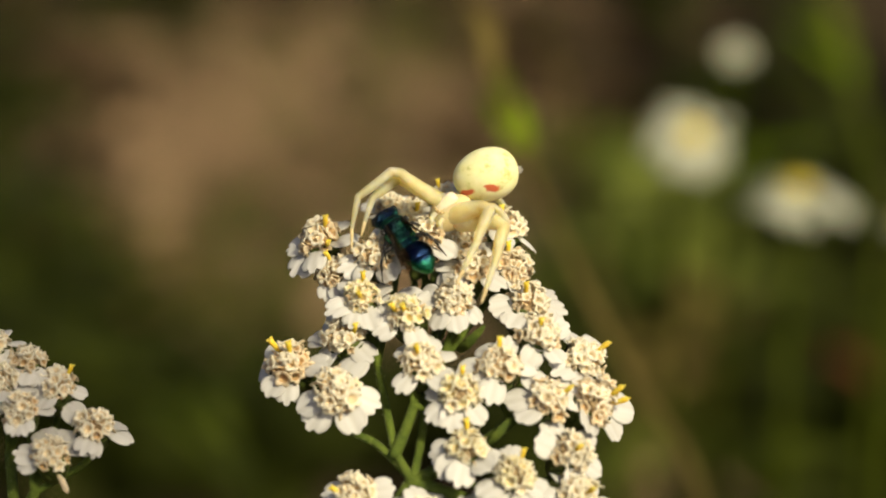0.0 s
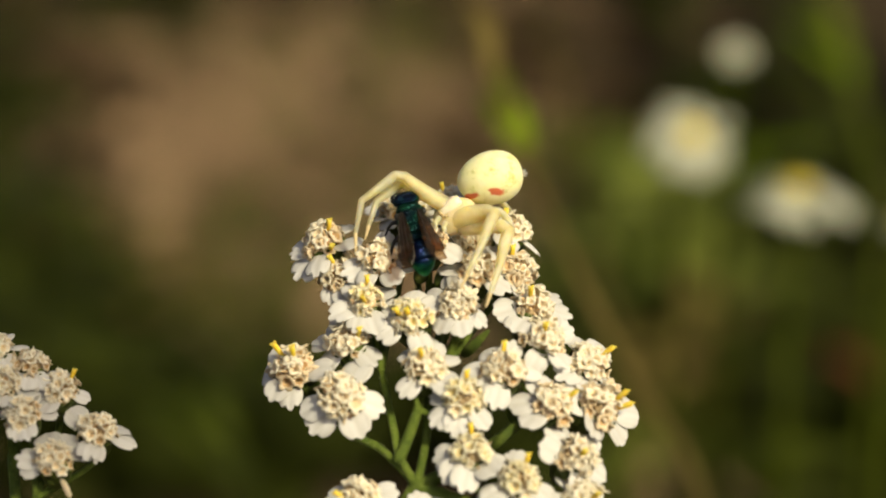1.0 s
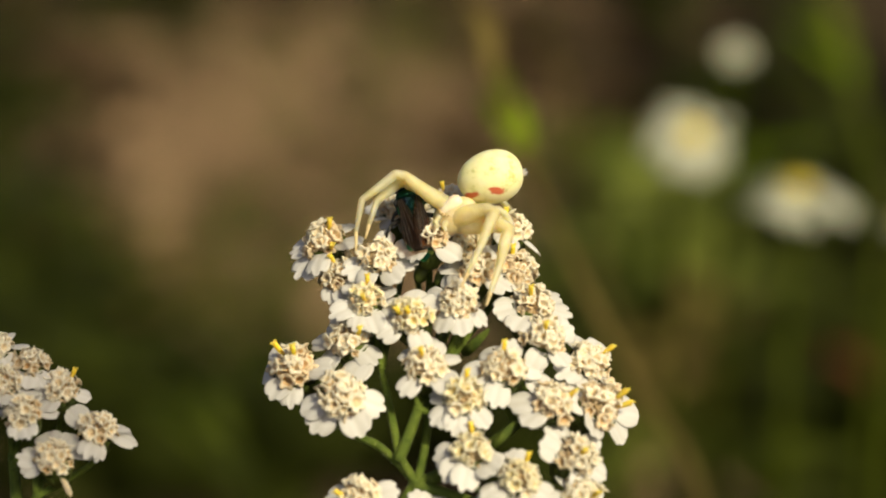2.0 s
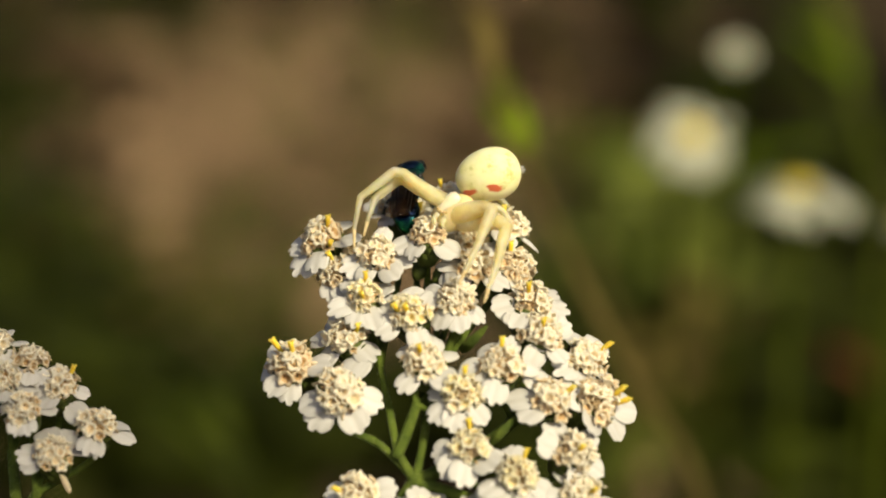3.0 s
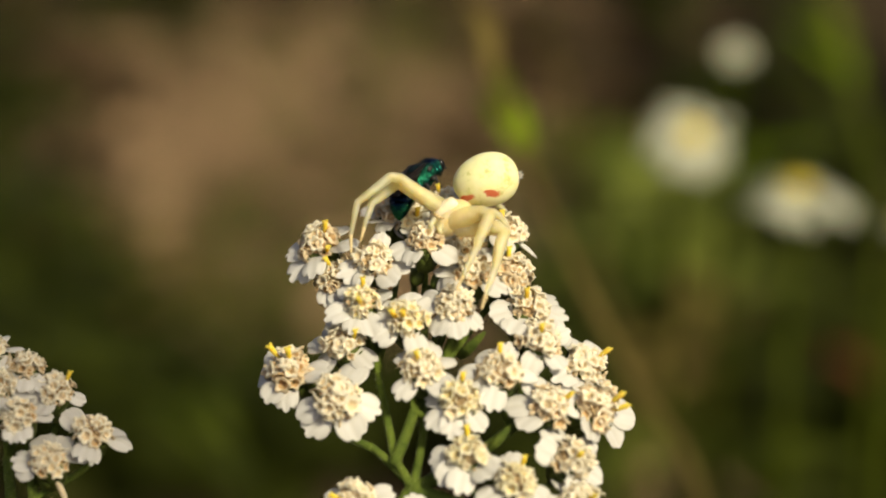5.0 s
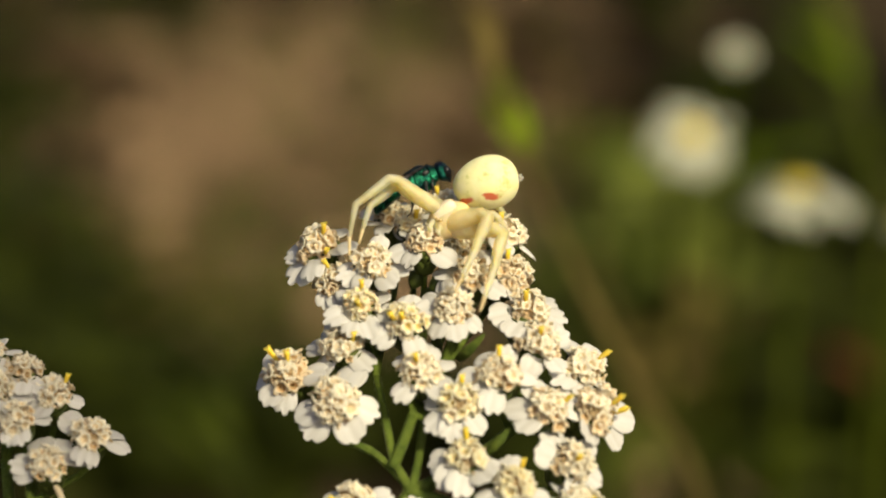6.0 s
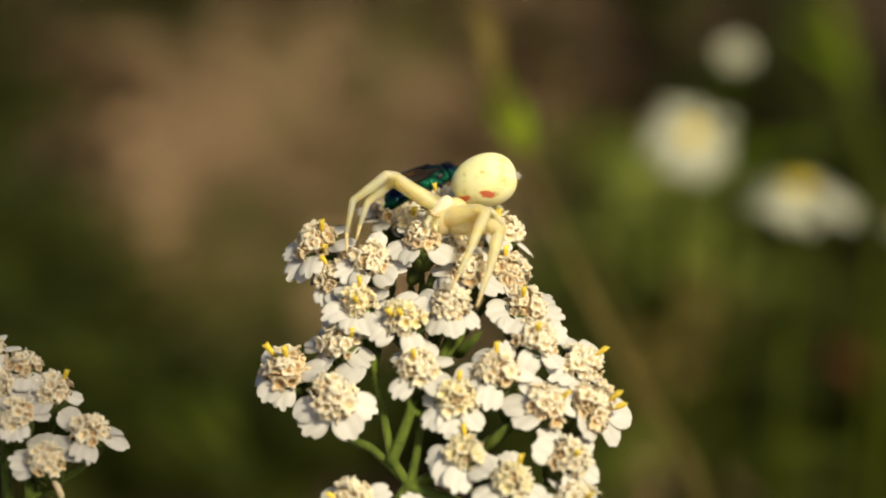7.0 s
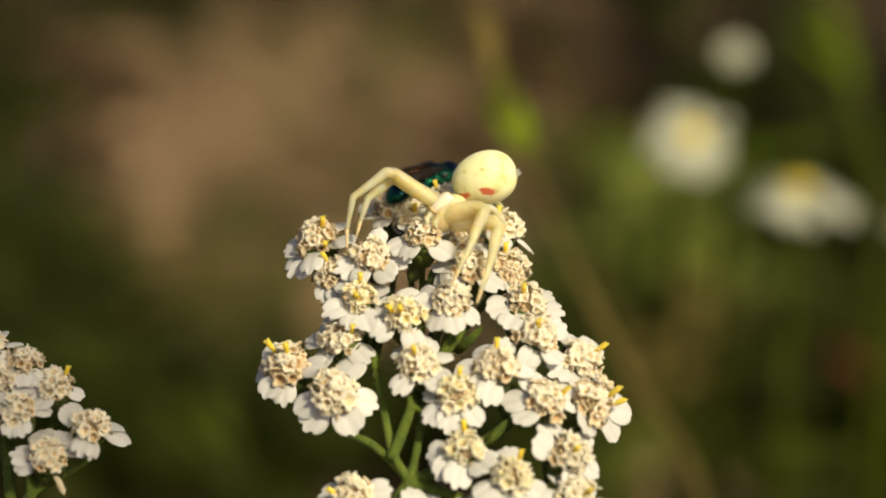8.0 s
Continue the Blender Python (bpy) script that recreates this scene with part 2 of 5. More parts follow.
def egg(bm, centre, radii, turn=None, bulge=0.0, nu=24, nv=14, power=1.0):
    """An egg along its own x axis; bulge makes the +x end blunter."""
    turn = turn or Matrix.Identity(3)
    rings = []
    for i in range(1, nv):
        a = math.pi * i / nv
        x, r = -math.cos(a), math.sin(a) ** power
        r *= 1 + bulge * x
        rings.append([Vector(centre) + turn @ Vector((x * radii[0], r * math.cos(b) * radii[1], r * math.sin(b) * radii[2])) for b in (2 * math.pi * j / nu for j in range(nu))])
    rows = ring_mesh(bm, rings, (False, False))
    for row, x in ((rows[0], -1), (rows[-1], 1)):
        tip = bm.verts.new(Vector(centre) + turn @ Vector((x * radii[0], 0, 0)))
        for j in range(nu):
            pair = (row[j], row[(j + 1) % nu]) if x > 0 else (row[(j + 1) % nu], row[j])
            bm.faces.new((*pair, tip))
    return bm


def frame_of(n, towards):
    """A rotation whose z is n and whose x lies towards a direction."""
    z = Vector(n).normalized()
    x = Vector(towards)
    x = (x - z * x.dot(z)).normalized()
    y = z.cross(x)
    return Matrix((x, y, z)).transposed()


# ---- ground ----
def ground_sheet():
    k = 120
    line = [math.copysign((abs(i) / k) ** 3.2 * 300 + abs(i) * 0.012, i) for i in range(-k, k + 1)]
    verts, faces = [], []
    for y in line:
        for x in line:
            d = math.hypot(x, y)
            h = 0.012 * noise.noise((x * 6, y * 6, 0)) + 0.006 * noise.noise((x * 25, y * 25, 3))
            verts.append((x, y + 0.9, h * max(0.0, 1 - d / 12) - 0.008))
    w = 2 * k + 1
    for j in range(w - 1):
        for i in range(w - 1):
            faces.append((j * w + i, j * w + i + 1, (j + 1) * w + i + 1, (j + 1) * w + i))
    me = bpy.data.meshes.new("ground")
    me.from_pydata(verts, [], faces)
    me.materials.append(SOIL)
    me.shade_smooth()
    return tagged(new("ground", me), "bare brown meadow soil with dry litter", "ground", kind="structure")


ground_sheet()


def blade(bm, base, heading, length, width, rise, bend, k=5):
    """One thin folded grass blade with a back and a front."""
    out = Vector((math.cos(heading), math.sin(heading), 0))
    side = Vector((-out.y, out.x, 0))
    rows = []
    for i in range(k + 1):
        t = i / k
        a = rise - bend * t
        p = Vector(base) + (out * math.cos(a) + Vector((0, 0, math.sin(a)))) * (length * t)
        half = width * 0.5 * (1 - t ** 2) + width * 0.04
        rows.append([bm.verts.new(p + side * half), bm.verts.new(p - Vector((0, 0, width * 0.15))), bm.verts.new(p - side * half), bm.verts.new(p + Vector((0, 0, width * 0.12)))])
    for a, b in zip(rows, rows[1:]):
        for j in range(4):
            bm.faces.new((a[j], a[(j + 1) % 4], b[(j + 1) % 4], b[j]))


DRY = (-0.083, 1.040)
DRY_LOW = (-0.145, 0.870)


def straw_litter():
    rnd = random.Random(5)
    bm = bmesh.new()
    for _ in range(11000):
        x, y = rnd.uniform(-0.6, 0.6), rnd.uniform(0.5, 2.0)
        d = math.hypot((x - DRY[0]) / 0.135, (y - DRY[1]) / 0.25)
        d = min(d, math.hypot((x - DRY_LOW[0]) / 0.09, (y - DRY_LOW[1]) / 0.10) + 0.3)
        if noise.noise((x * 6, y * 6, 7)) < rnd.uniform(-0.35, 0.25) + 0.45 * d - 0.32:
            continue
        blade(bm, (x, y, rnd.uniform(0, 0.012)), rnd.uniform(0, 6.28), rnd.uniform(0.04, 0.13), rnd.uniform(0.002, 0.005), rnd.uniform(0.0, 0.35), rnd.uniform(0, 0.4), 3)
    return tagged(new("straw_litter", mesh_of("straw_litter", bm, STRAW)), "dry pale straw and dead grass lying on soil", "straw", kind="stuff")


straw_litter()


def grass_tuft(xy, height, count, mat, seed, label, spread=0.03, wide=0.004, group="grass tufts on the ground"):
    rnd = random.Random(seed)
    ob = thing("grass_tuft", pose(xy[0], xy[1], 0), label, "grass", group)
    for _ in range(count):
        bm = bmesh.new()
        a = rnd.uniform(0, 6.28)
        r = rnd.uniform(0, spread)
        blade(bm, (r * math.cos(a), r * math.sin(a), -0.006), rnd.uniform(0, 6.28), height * rnd.uniform(0.6, 1.1), wide * rnd.uniform(0.7, 1.3), rnd.uniform(0.7, 1.4), rnd.uniform(0.2, 0.9))
        part("blade", bm, mat, ob)
    return ob


def leaf_mesh(bm, base, heading, length, width, rise, curl=0.5, k=6):
    """A broad leaf, slightly folded, with thickness and an uneven outline."""
    out = Vector((math.cos(heading), math.sin(heading), 0))
    side = Vector((-out.y, out.x, 0))
    rows = []
    for i in range(k + 1):
        t = i / k
        a = rise - curl * t
        p = Vector(base) + (out * math.cos(a) + Vector((0, 0, math.sin(a)))) * (length * t)
        half = width * 0.5 * math.sin(math.pi * min(1, 0.08 + t * 0.92)) ** 0.7 * (1 + 0.12 * (i % 2)) + width * 0.02
        up = Vector((0, 0, 1)) * width * 0.10
        thick = Vector((0, 0, 1)) * width * 0.025
        rows.append([bm.verts.new(q) for q in (p + side * half + up, p, p - side * half + up, p - side * half + up - thick, p - thick, p + side * half + up - thick)])
    for a, b in zip(rows, rows[1:]):
        for j in range(6):
            bm.faces.new((a[j], a[(j + 1) % 6], b[(j + 1) % 6], b[j]))
    return bm


def weed(xy, size, count, mat, seed, label, height=0.06):
    rnd = random.Random(seed)
    ob = thing("weed", pose(xy[0], xy[1], 0), label, "weed", "leafy weeds on the ground")
    bm = bmesh.new()
    tube(bm, [(0, 0, -0.01), (0.002, 0, height * 0.5), (0, 0.002, height)], [0.002, 0.0017, 0.001], 6)
    part("stem", bm, mat, ob)
    for i in range(count):
        bm = bmesh.new()
        t = rnd.uniform(0.1, 1)
        leaf_mesh(bm, (0, 0, height * t), i * 2.4 + rnd.uniform(-0.3, 0.3), size * rnd.uniform(0.6, 1.1), size * rnd.uniform(0.25, 0.4), rnd.uniform(0.0, 0.8), rnd.uniform(0.2, 0.9))
        part("leaf", bm, mat, ob)
    return ob


# low plants behind the flowers; the darkest greens hold shade in their colour
DULL = "dull green leafy weed growing on brown soil"
DARKW = "dark green leafy weed with shade put into its colour"
OLIVE = "olive brown leafy weed on the soil"
OLIVE_TUFT = "olive brown grass tuft on the soil"
DEADW = "withered brown leafy weed on the soil"
TUFT = "green grass tuft among dry straw"
DRYT = "dry tan grass tuft on the soil"
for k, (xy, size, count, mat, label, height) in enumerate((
    ((-0.186, 0.752), 0.07, 14, SHADED_WEED, DARKW, 0.06),
    ((-0.145, 0.731), 0.06, 12, SHADED_WEED, DARKW, 0.04),
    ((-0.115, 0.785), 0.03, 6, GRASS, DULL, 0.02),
    ((-0.095, 0.711), 0.045, 10, SHADED_WEED, DARKW, 0.02),
    ((-0.153, 0.682), 0.07, 14, SHADED_WEED, DARKW, 0.06),
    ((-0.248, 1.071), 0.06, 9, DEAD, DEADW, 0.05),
    ((-0.219, 1.193), 0.07, 10, SHADED_WEED, DARKW, 0.05),
    ((-0.055, 1.088), 0.05, 7, SHADED_WEED, DULL, 0.04),
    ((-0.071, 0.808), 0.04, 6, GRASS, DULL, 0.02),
    ((-0.078, 0.752), 0.04, 9, SHADED_WEED, DULL, 0.02),
    ((-0.053, 0.711), 0.06, 12, SHADED_WEED, DARKW, 0.04),
    ((-0.076, 0.682), 0.06, 12, SHADED_WEED, DARKW, 0.04),
    ((-0.122, 0.731), 0.05, 12, SHADED_WEED, DARKW, 0.03),
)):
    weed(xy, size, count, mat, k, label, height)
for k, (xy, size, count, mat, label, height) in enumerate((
    ((-0.135, 0.687), 0.06, 12, SHADED_WEED, DARKW, 0.05),
    ((-0.189, 0.721), 0.06, 12, SHADED_WEED, DARKW, 0.05),
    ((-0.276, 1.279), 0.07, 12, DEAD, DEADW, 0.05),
    ((-0.208, 1.279), 0.06, 10, SHADED_WEED, DARKW, 0.05),
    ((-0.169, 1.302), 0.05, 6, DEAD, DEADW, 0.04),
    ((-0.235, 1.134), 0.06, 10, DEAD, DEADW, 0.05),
    ((-0.016, 0.701), 0.06, 12, SHADED_WEED, DARKW, 0.04),
    ((0.023, 0.682), 0.06, 12, SHADED_WEED, DARKW, 0.04),
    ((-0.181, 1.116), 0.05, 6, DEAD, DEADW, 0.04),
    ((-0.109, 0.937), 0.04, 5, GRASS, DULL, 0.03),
    ((-0.194, 0.944), 0.05, 5, SHADED_WEED, DULL, 0.04),
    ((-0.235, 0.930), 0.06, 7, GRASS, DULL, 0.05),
    ((-0.238, 0.985), 0.06, 7, SHADED_WEED, DULL, 0.05),
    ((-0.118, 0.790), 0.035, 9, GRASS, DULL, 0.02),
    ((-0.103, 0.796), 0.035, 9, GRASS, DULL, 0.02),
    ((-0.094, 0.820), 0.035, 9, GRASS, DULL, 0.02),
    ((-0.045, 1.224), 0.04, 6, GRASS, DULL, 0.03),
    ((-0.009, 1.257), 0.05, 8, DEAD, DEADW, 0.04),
    ((-0.245, 1.040), 0.06, 9, SHADED_WEED, DULL, 0.06),
    ((-0.252, 1.110), 0.07, 10, SHADED_WEED, DARKW, 0.06),
    ((-0.178, 1.250), 0.07, 10, SHADED_WEED, DARKW, 0.06),
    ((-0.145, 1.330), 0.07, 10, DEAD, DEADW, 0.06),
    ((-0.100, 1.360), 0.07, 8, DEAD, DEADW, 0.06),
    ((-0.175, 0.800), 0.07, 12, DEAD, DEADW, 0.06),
    ((-0.152, 1.200), 0.07, 9, SHADED_WEED, DARKW, 0.06),
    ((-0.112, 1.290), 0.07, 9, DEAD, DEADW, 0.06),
    ((-0.205, 0.795), 0.08, 16, SHADED_WEED, DARKW, 0.07),
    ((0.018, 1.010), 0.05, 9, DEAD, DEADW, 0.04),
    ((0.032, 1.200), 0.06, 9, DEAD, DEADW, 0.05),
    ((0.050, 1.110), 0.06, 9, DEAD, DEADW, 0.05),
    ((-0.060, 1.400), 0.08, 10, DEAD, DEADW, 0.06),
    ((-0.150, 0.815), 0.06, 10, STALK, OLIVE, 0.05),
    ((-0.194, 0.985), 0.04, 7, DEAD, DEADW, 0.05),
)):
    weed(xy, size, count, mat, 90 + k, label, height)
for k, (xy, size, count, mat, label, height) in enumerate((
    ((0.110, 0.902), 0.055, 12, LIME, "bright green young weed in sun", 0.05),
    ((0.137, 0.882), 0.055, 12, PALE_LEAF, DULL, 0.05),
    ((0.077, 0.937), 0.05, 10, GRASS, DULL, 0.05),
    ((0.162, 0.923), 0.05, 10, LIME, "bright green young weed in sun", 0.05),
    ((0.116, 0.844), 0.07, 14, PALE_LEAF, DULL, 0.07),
    ((0.153, 0.808), 0.07, 14, SHADED_WEED, DARKW, 0.06),
    ((0.199, 0.844), 0.07, 14, SHADED_WEED, DARKW, 0.08),
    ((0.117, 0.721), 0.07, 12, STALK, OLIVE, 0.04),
    ((0.173, 0.711), 0.07, 16, SHADED_WEED, DARKW, 0.08),
    ((0.183, 0.682), 0.06, 14, SHADED_WEED, DARKW, 0.05),
    ((0.153, 0.673), 0.05, 12, SHADED_WEED, DARKW, 0.03),
    ((0.135, 0.687), 0.06, 10, SHADED_WEED, DULL, 0.05),
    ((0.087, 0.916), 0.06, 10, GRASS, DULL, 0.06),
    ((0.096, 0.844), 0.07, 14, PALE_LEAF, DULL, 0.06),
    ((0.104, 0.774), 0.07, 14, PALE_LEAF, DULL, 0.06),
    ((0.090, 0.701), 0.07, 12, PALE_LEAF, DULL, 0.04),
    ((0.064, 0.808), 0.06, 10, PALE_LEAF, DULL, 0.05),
    ((0.204, 1.080), 0.06, 12, SHADED_WEED, DULL, 0.06),
    ((0.231, 0.966), 0.06, 12, SHADED_WEED, DULL, 0.06),
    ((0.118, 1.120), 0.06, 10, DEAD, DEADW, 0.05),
    ((0.140, 1.310), 0.07, 12, SHADED_WEED, DARKW, 0.06),
    ((0.150, 1.020), 0.06, 12, SHADED_WEED, DARKW, 0.06),
    ((0.190, 1.180), 0.07, 12, SHADED_WEED, DARKW, 0.06),
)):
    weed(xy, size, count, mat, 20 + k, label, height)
for k, (xy, height, count, mat, label) in enumerate((
    ((-0.104, 0.680), 0.09, 8, GRASS, TUFT),
    ((-0.173, 0.763), 0.12, 12, GRASS, TUFT),
    ((0.202, 0.796), 0.18, 9, SHADED_WEED, TUFT),
    ((0.090, 0.796), 0.12, 16, PALE_LEAF, TUFT),
    ((0.087, 0.869), 0.12, 16, PALE_LEAF, TUFT),
    ((0.082, 0.835), 0.12, 12, PALE_LEAF, TUFT),
    ((0.101, 0.850), 0.13, 14, PALE_LEAF, TUFT),
    ((0.116, 0.830), 0.12, 12, PALE_LEAF, TUFT),
    ((0.128, 0.790), 0.11, 14, PALE_LEAF, TUFT),
    ((0.070, 0.880), 0.09, 10, STRAW, DRYT),
    ((0.100, 0.731), 0.10, 18, PALE_LEAF, TUFT),
    ((0.107, 0.673), 0.10, 10, GRASS, TUFT),
    ((0.067, 0.731), 0.10, 18, STALK, OLIVE_TUFT),
    ((-0.048, 0.902), 0.07, 12, GRASS, TUFT),
    ((-0.037, 0.951), 0.06, 14, GRASS, TUFT),
    ((-0.032, 1.116), 0.06, 10, GRASS, TUFT),
    ((-0.052, 1.005), 0.05, 10, GRASS, TUFT),
    ((-0.225, 0.951), 0.06, 12, GRASS, TUFT),
    ((-0.081, 0.869), 0.06, 12, GRASS, TUFT),
    ((-0.027, 1.062), 0.12, 12, STRAW, DRYT),
    ((-0.096, 1.005), 0.12, 16, STRAW, DRYT),
    ((-0.161, 0.895), 0.06, 8, STRAW, DRYT),
    ((-0.126, 0.838), 0.05, 9, STRAW, DRYT),
    ((-0.098, 0.844), 0.05, 9, STRAW, DRYT),
    ((-0.106, 0.808), 0.05, 14, GRASS, TUFT),
    ((-0.099, 0.882), 0.05, 14, GRASS, TUFT),
    ((-0.124, 0.882), 0.05, 12, GRASS, TUFT),
    ((-0.122, 0.882), 0.06, 12, STRAW, DRYT),
    ((-0.125, 1.134), 0.15, 16, STRAW, DRYT),
    ((-0.080, 1.193), 0.15, 16, STRAW, DRYT),
    ((-0.150, 1.060), 0.11, 12, STRAW, DRYT),
    ((-0.060, 1.090), 0.13, 12, STRAW, DRYT),
    ((-0.018, 1.150), 0.13, 8, GRASS, TUFT),
    ((-0.048, 1.080), 0.08, 8, PALE_LEAF, TUFT),
    ((-0.072, 1.050), 0.09, 10, PALE_LEAF, TUFT),
    ((-0.066, 1.020), 0.08, 12, STRAW, DRYT),
    ((-0.062, 1.165), 0.09, 10, PALE_LEAF, TUFT),
    ((-0.150, 0.960), 0.09, 12, STRAW, DRYT),
    ((-0.165, 0.910), 0.08, 10, STRAW, DRYT),
    ((-0.205, 0.930), 0.08, 12, STRAW, DRYT),
    ((-0.200, 0.870), 0.07, 8, STRAW, DRYT),
    ((-0.150, 0.862), 0.07, 14, STRAW, DRYT),
    ((-0.175, 0.980), 0.08, 8, STRAW, DRYT),
)):
    grass_tuft(xy, height, count, mat, 40 + k, label)


def grass_stalk(points, radius, mat, label, leaves):
    """A tall bent stalk rooted in the soil, with clasping leaf blades."""
    pts = [at(p) for p in points]
    foot = pts[0].copy()
    foot.z = -0.01
    base = Vector((foot.x, foot.y, 0))
    ob = thing("grass_stalk", Matrix.Translation(base), label, "grass", "tall grass stalks")
    line = [foot - base] + [p - base for p in pts]
    smooth = []
    for i in range(len(line) - 1):
        a, b = line[i], line[i + 1]
        size = (b - a).length
        ta = (line[i + 1] - line[max(i - 1, 0)]).normalized() * size
        tb = (line[min(i + 2, len(line) - 1)] - line[i]).normalized() * size
        smooth += curve_points(a, b, ta, tb, 5)[:-1]
    smooth.append(line[-1])
    bm = bmesh.new()
    tube(bm, smooth, [radius * (1 - 0.4 * i / len(smooth)) for i in range(len(smooth))], 8)
    part("stem", bm, mat, ob)
    for p, heading, length, width, rise, leafmat in leaves:
        bm = bmesh.new()
        leaf_mesh(bm, at(p) - base, heading, length, width, rise, 0.8)
        part("leaf", bm, leafmat, ob, "fresh green leaf")
    return ob


grass_stalk(((36.8, -37.04, -150), (25.5, -16.06, -150), (16.62, 1.69, -150), (11.38, 13.4, -150), (6.54, 25.1, -150), (2.5, 40.43, -150)), 0.0010, STALK,
            "tall olive-tan grass stalk with a fresh green leaf",
            (((11.46, 13.96, -150), 2.2, 0.0120, 0.0056, 1.25, LIME), ((9.36, 18.24, -150), 2.0, 0.0110, 0.0040, 1.35, GRASS), ((6.94, 25.1, -150), 1.8, 0.012, 0.0030, 1.4, STALK)))
grass_stalk(((37.36, -38.76, -260), (28.72, 2.27, -260), (23.32, 30.34, -260), (19, 45.46, -260)), 0.0006, STALK, "thin dry grass stalk standing in the meadow", ())
grass_stalk(((37.62, -22.97, -290), (36.47, -2.19, -290), (35.32, 10.5, -290), (34.74, 17.43, -290)), 0.0009, GRASS, "leafy green stem beside the daisies",
            (((35.66, 6.46, -290), 1.7, 0.018, 0.010, 1.2, PALE_LEAF), ((35.09, 10.5, -290), 1.3, 0.012, 0.008, 1.0, PALE_LEAF), ((36.47, -1.04, -290), 2.8, 0.02, 0.009, 0.8, PALE_LEAF), ((36.9, -6.0, -290), 0.6, 0.018, 0.007, 0.9, GRASS), ((35.4, 12.5, -290), 3.6, 0.010, 0.006, 0.9, PALE_LEAF)))
grass_stalk(((-49.31, -67.77, -420), (-56.7, -53, -420), (-64.08, -39.72, -420)), 0.0022, SHADED_WEED, "short green grass stalk with a bright blade",
            (((-49.31, -67.77, -420), 2.4, 0.05, 0.009, 1.1, GRASS), ((-55.22, -55.96, -420), 2.0, 0.03, 0.006, 1.1, GRASS)))
grass_stalk(((114.57, 3.1, -420), (110.14, 31.15, -420), (101.28, 56.25, -420), (96.85, 73.97, -420)), 0.0018, GRASS, "green grass stalk with broad bright leaves",
            (((107.19, 42.96, -420), 2.3, 0.032, 0.009, 1.0, LIME), ((104.24, 51.82, -420), 1.9, 0.03, 0.007, 1.0, GRASS)))


weed((0.172, 0.692), 0.020, 7, RUST, 61, "small weed with red-brown autumn leaves", 0.06)


def unseen_tall_weed(xy, height, leaves, seed, label, low=0.25, size=0.06):
    """A tall leafy weed, added beside the view to shade what lies behind it."""
    rnd = random.Random(seed)
    ob = thing("unseen_tall_weed", pose(xy[0], xy[1], 0), label, "weed", "tall weeds")
    bm = bmesh.new()
    tube(bm, [(0, 0, -0.01), (0.004, 0.002, height * 0.5), (0, 0.004, height)], [0.003, 0.0024, 0.001], 8)
    part("stem", bm, GRASS, ob)
    for i in range(leaves):
        bm = bmesh.new()
        t = low + (1 - low) * i / leaves
        leaf_mesh(bm, (0.002, 0.002, height * t), i * 2.4, size * rnd.uniform(0.7, 1.1), size * 0.3, rnd.uniform(0.2, 0.7), 0.7)
        part("leaf", bm, GRASS, ob)
    return ob


# Unseen plants, added right of the view to darken the ground by their shadows.
TALL = "unseen tall weed with narrow leaves, added for shade"
for k, (x, y, h) in enumerate(((0.34, 0.50, 0.28), (0.38, 0.46, 0.36), (0.29, 0.90, 0.30), (0.46, 0.98, 0.38), (0.44, 0.68, 0.30))):
    unseen_tall_weed((x, y), h, 18, 70 + k, TALL)


def shade_panicle(xy, height, spread, count, seed):
    """A grass in seed, added out of view for shade: a stem with an airy panicle of many small spikelets."""
    rnd = random.Random(seed)
    ob = thing("shade_panicle", pose(xy[0], xy[1], 0), "unseen grass with an airy tan panicle, added to shade the smaller yarrow", "grass")
    bm = bmesh.new()
    tube(bm, [(0, 0, -0.01), (0.003, 0, height * 0.5), (0, 0, height - spread), (0, 0, height + spread)], [0.0014, 0.0011, 0.0007, 0.0003], 8)
    part("stem", bm, STALK, ob)
    bm = bmesh.new()
    leaf_mesh(bm, (0, 0, 0), 0, 0.0045, 0.0017, 0.6, 0.3, 4)
    grain = mesh_of("spikelet", bm, STRAW)
    for _ in range(count):
        a, q, z = rnd.uniform(0, 6.28), math.sqrt(rnd.random()), rnd.uniform(-1, 1)
        q *= math.sqrt(1 - z * z * 0.8)
        part("spikelet", grain, None, ob, "", pose(q * spread * math.cos(a), q * spread * math.sin(a), height + z * spread, rnd.uniform(-60, 60), rnd.uniform(-60, 60), math.degrees(a)))
    return ob


# Stands unseen on the sun's line, added to dim the smaller yarrow cluster.
shade_panicle((0.0320, -0.0850), 0.530, 0.0140, 190, 9)


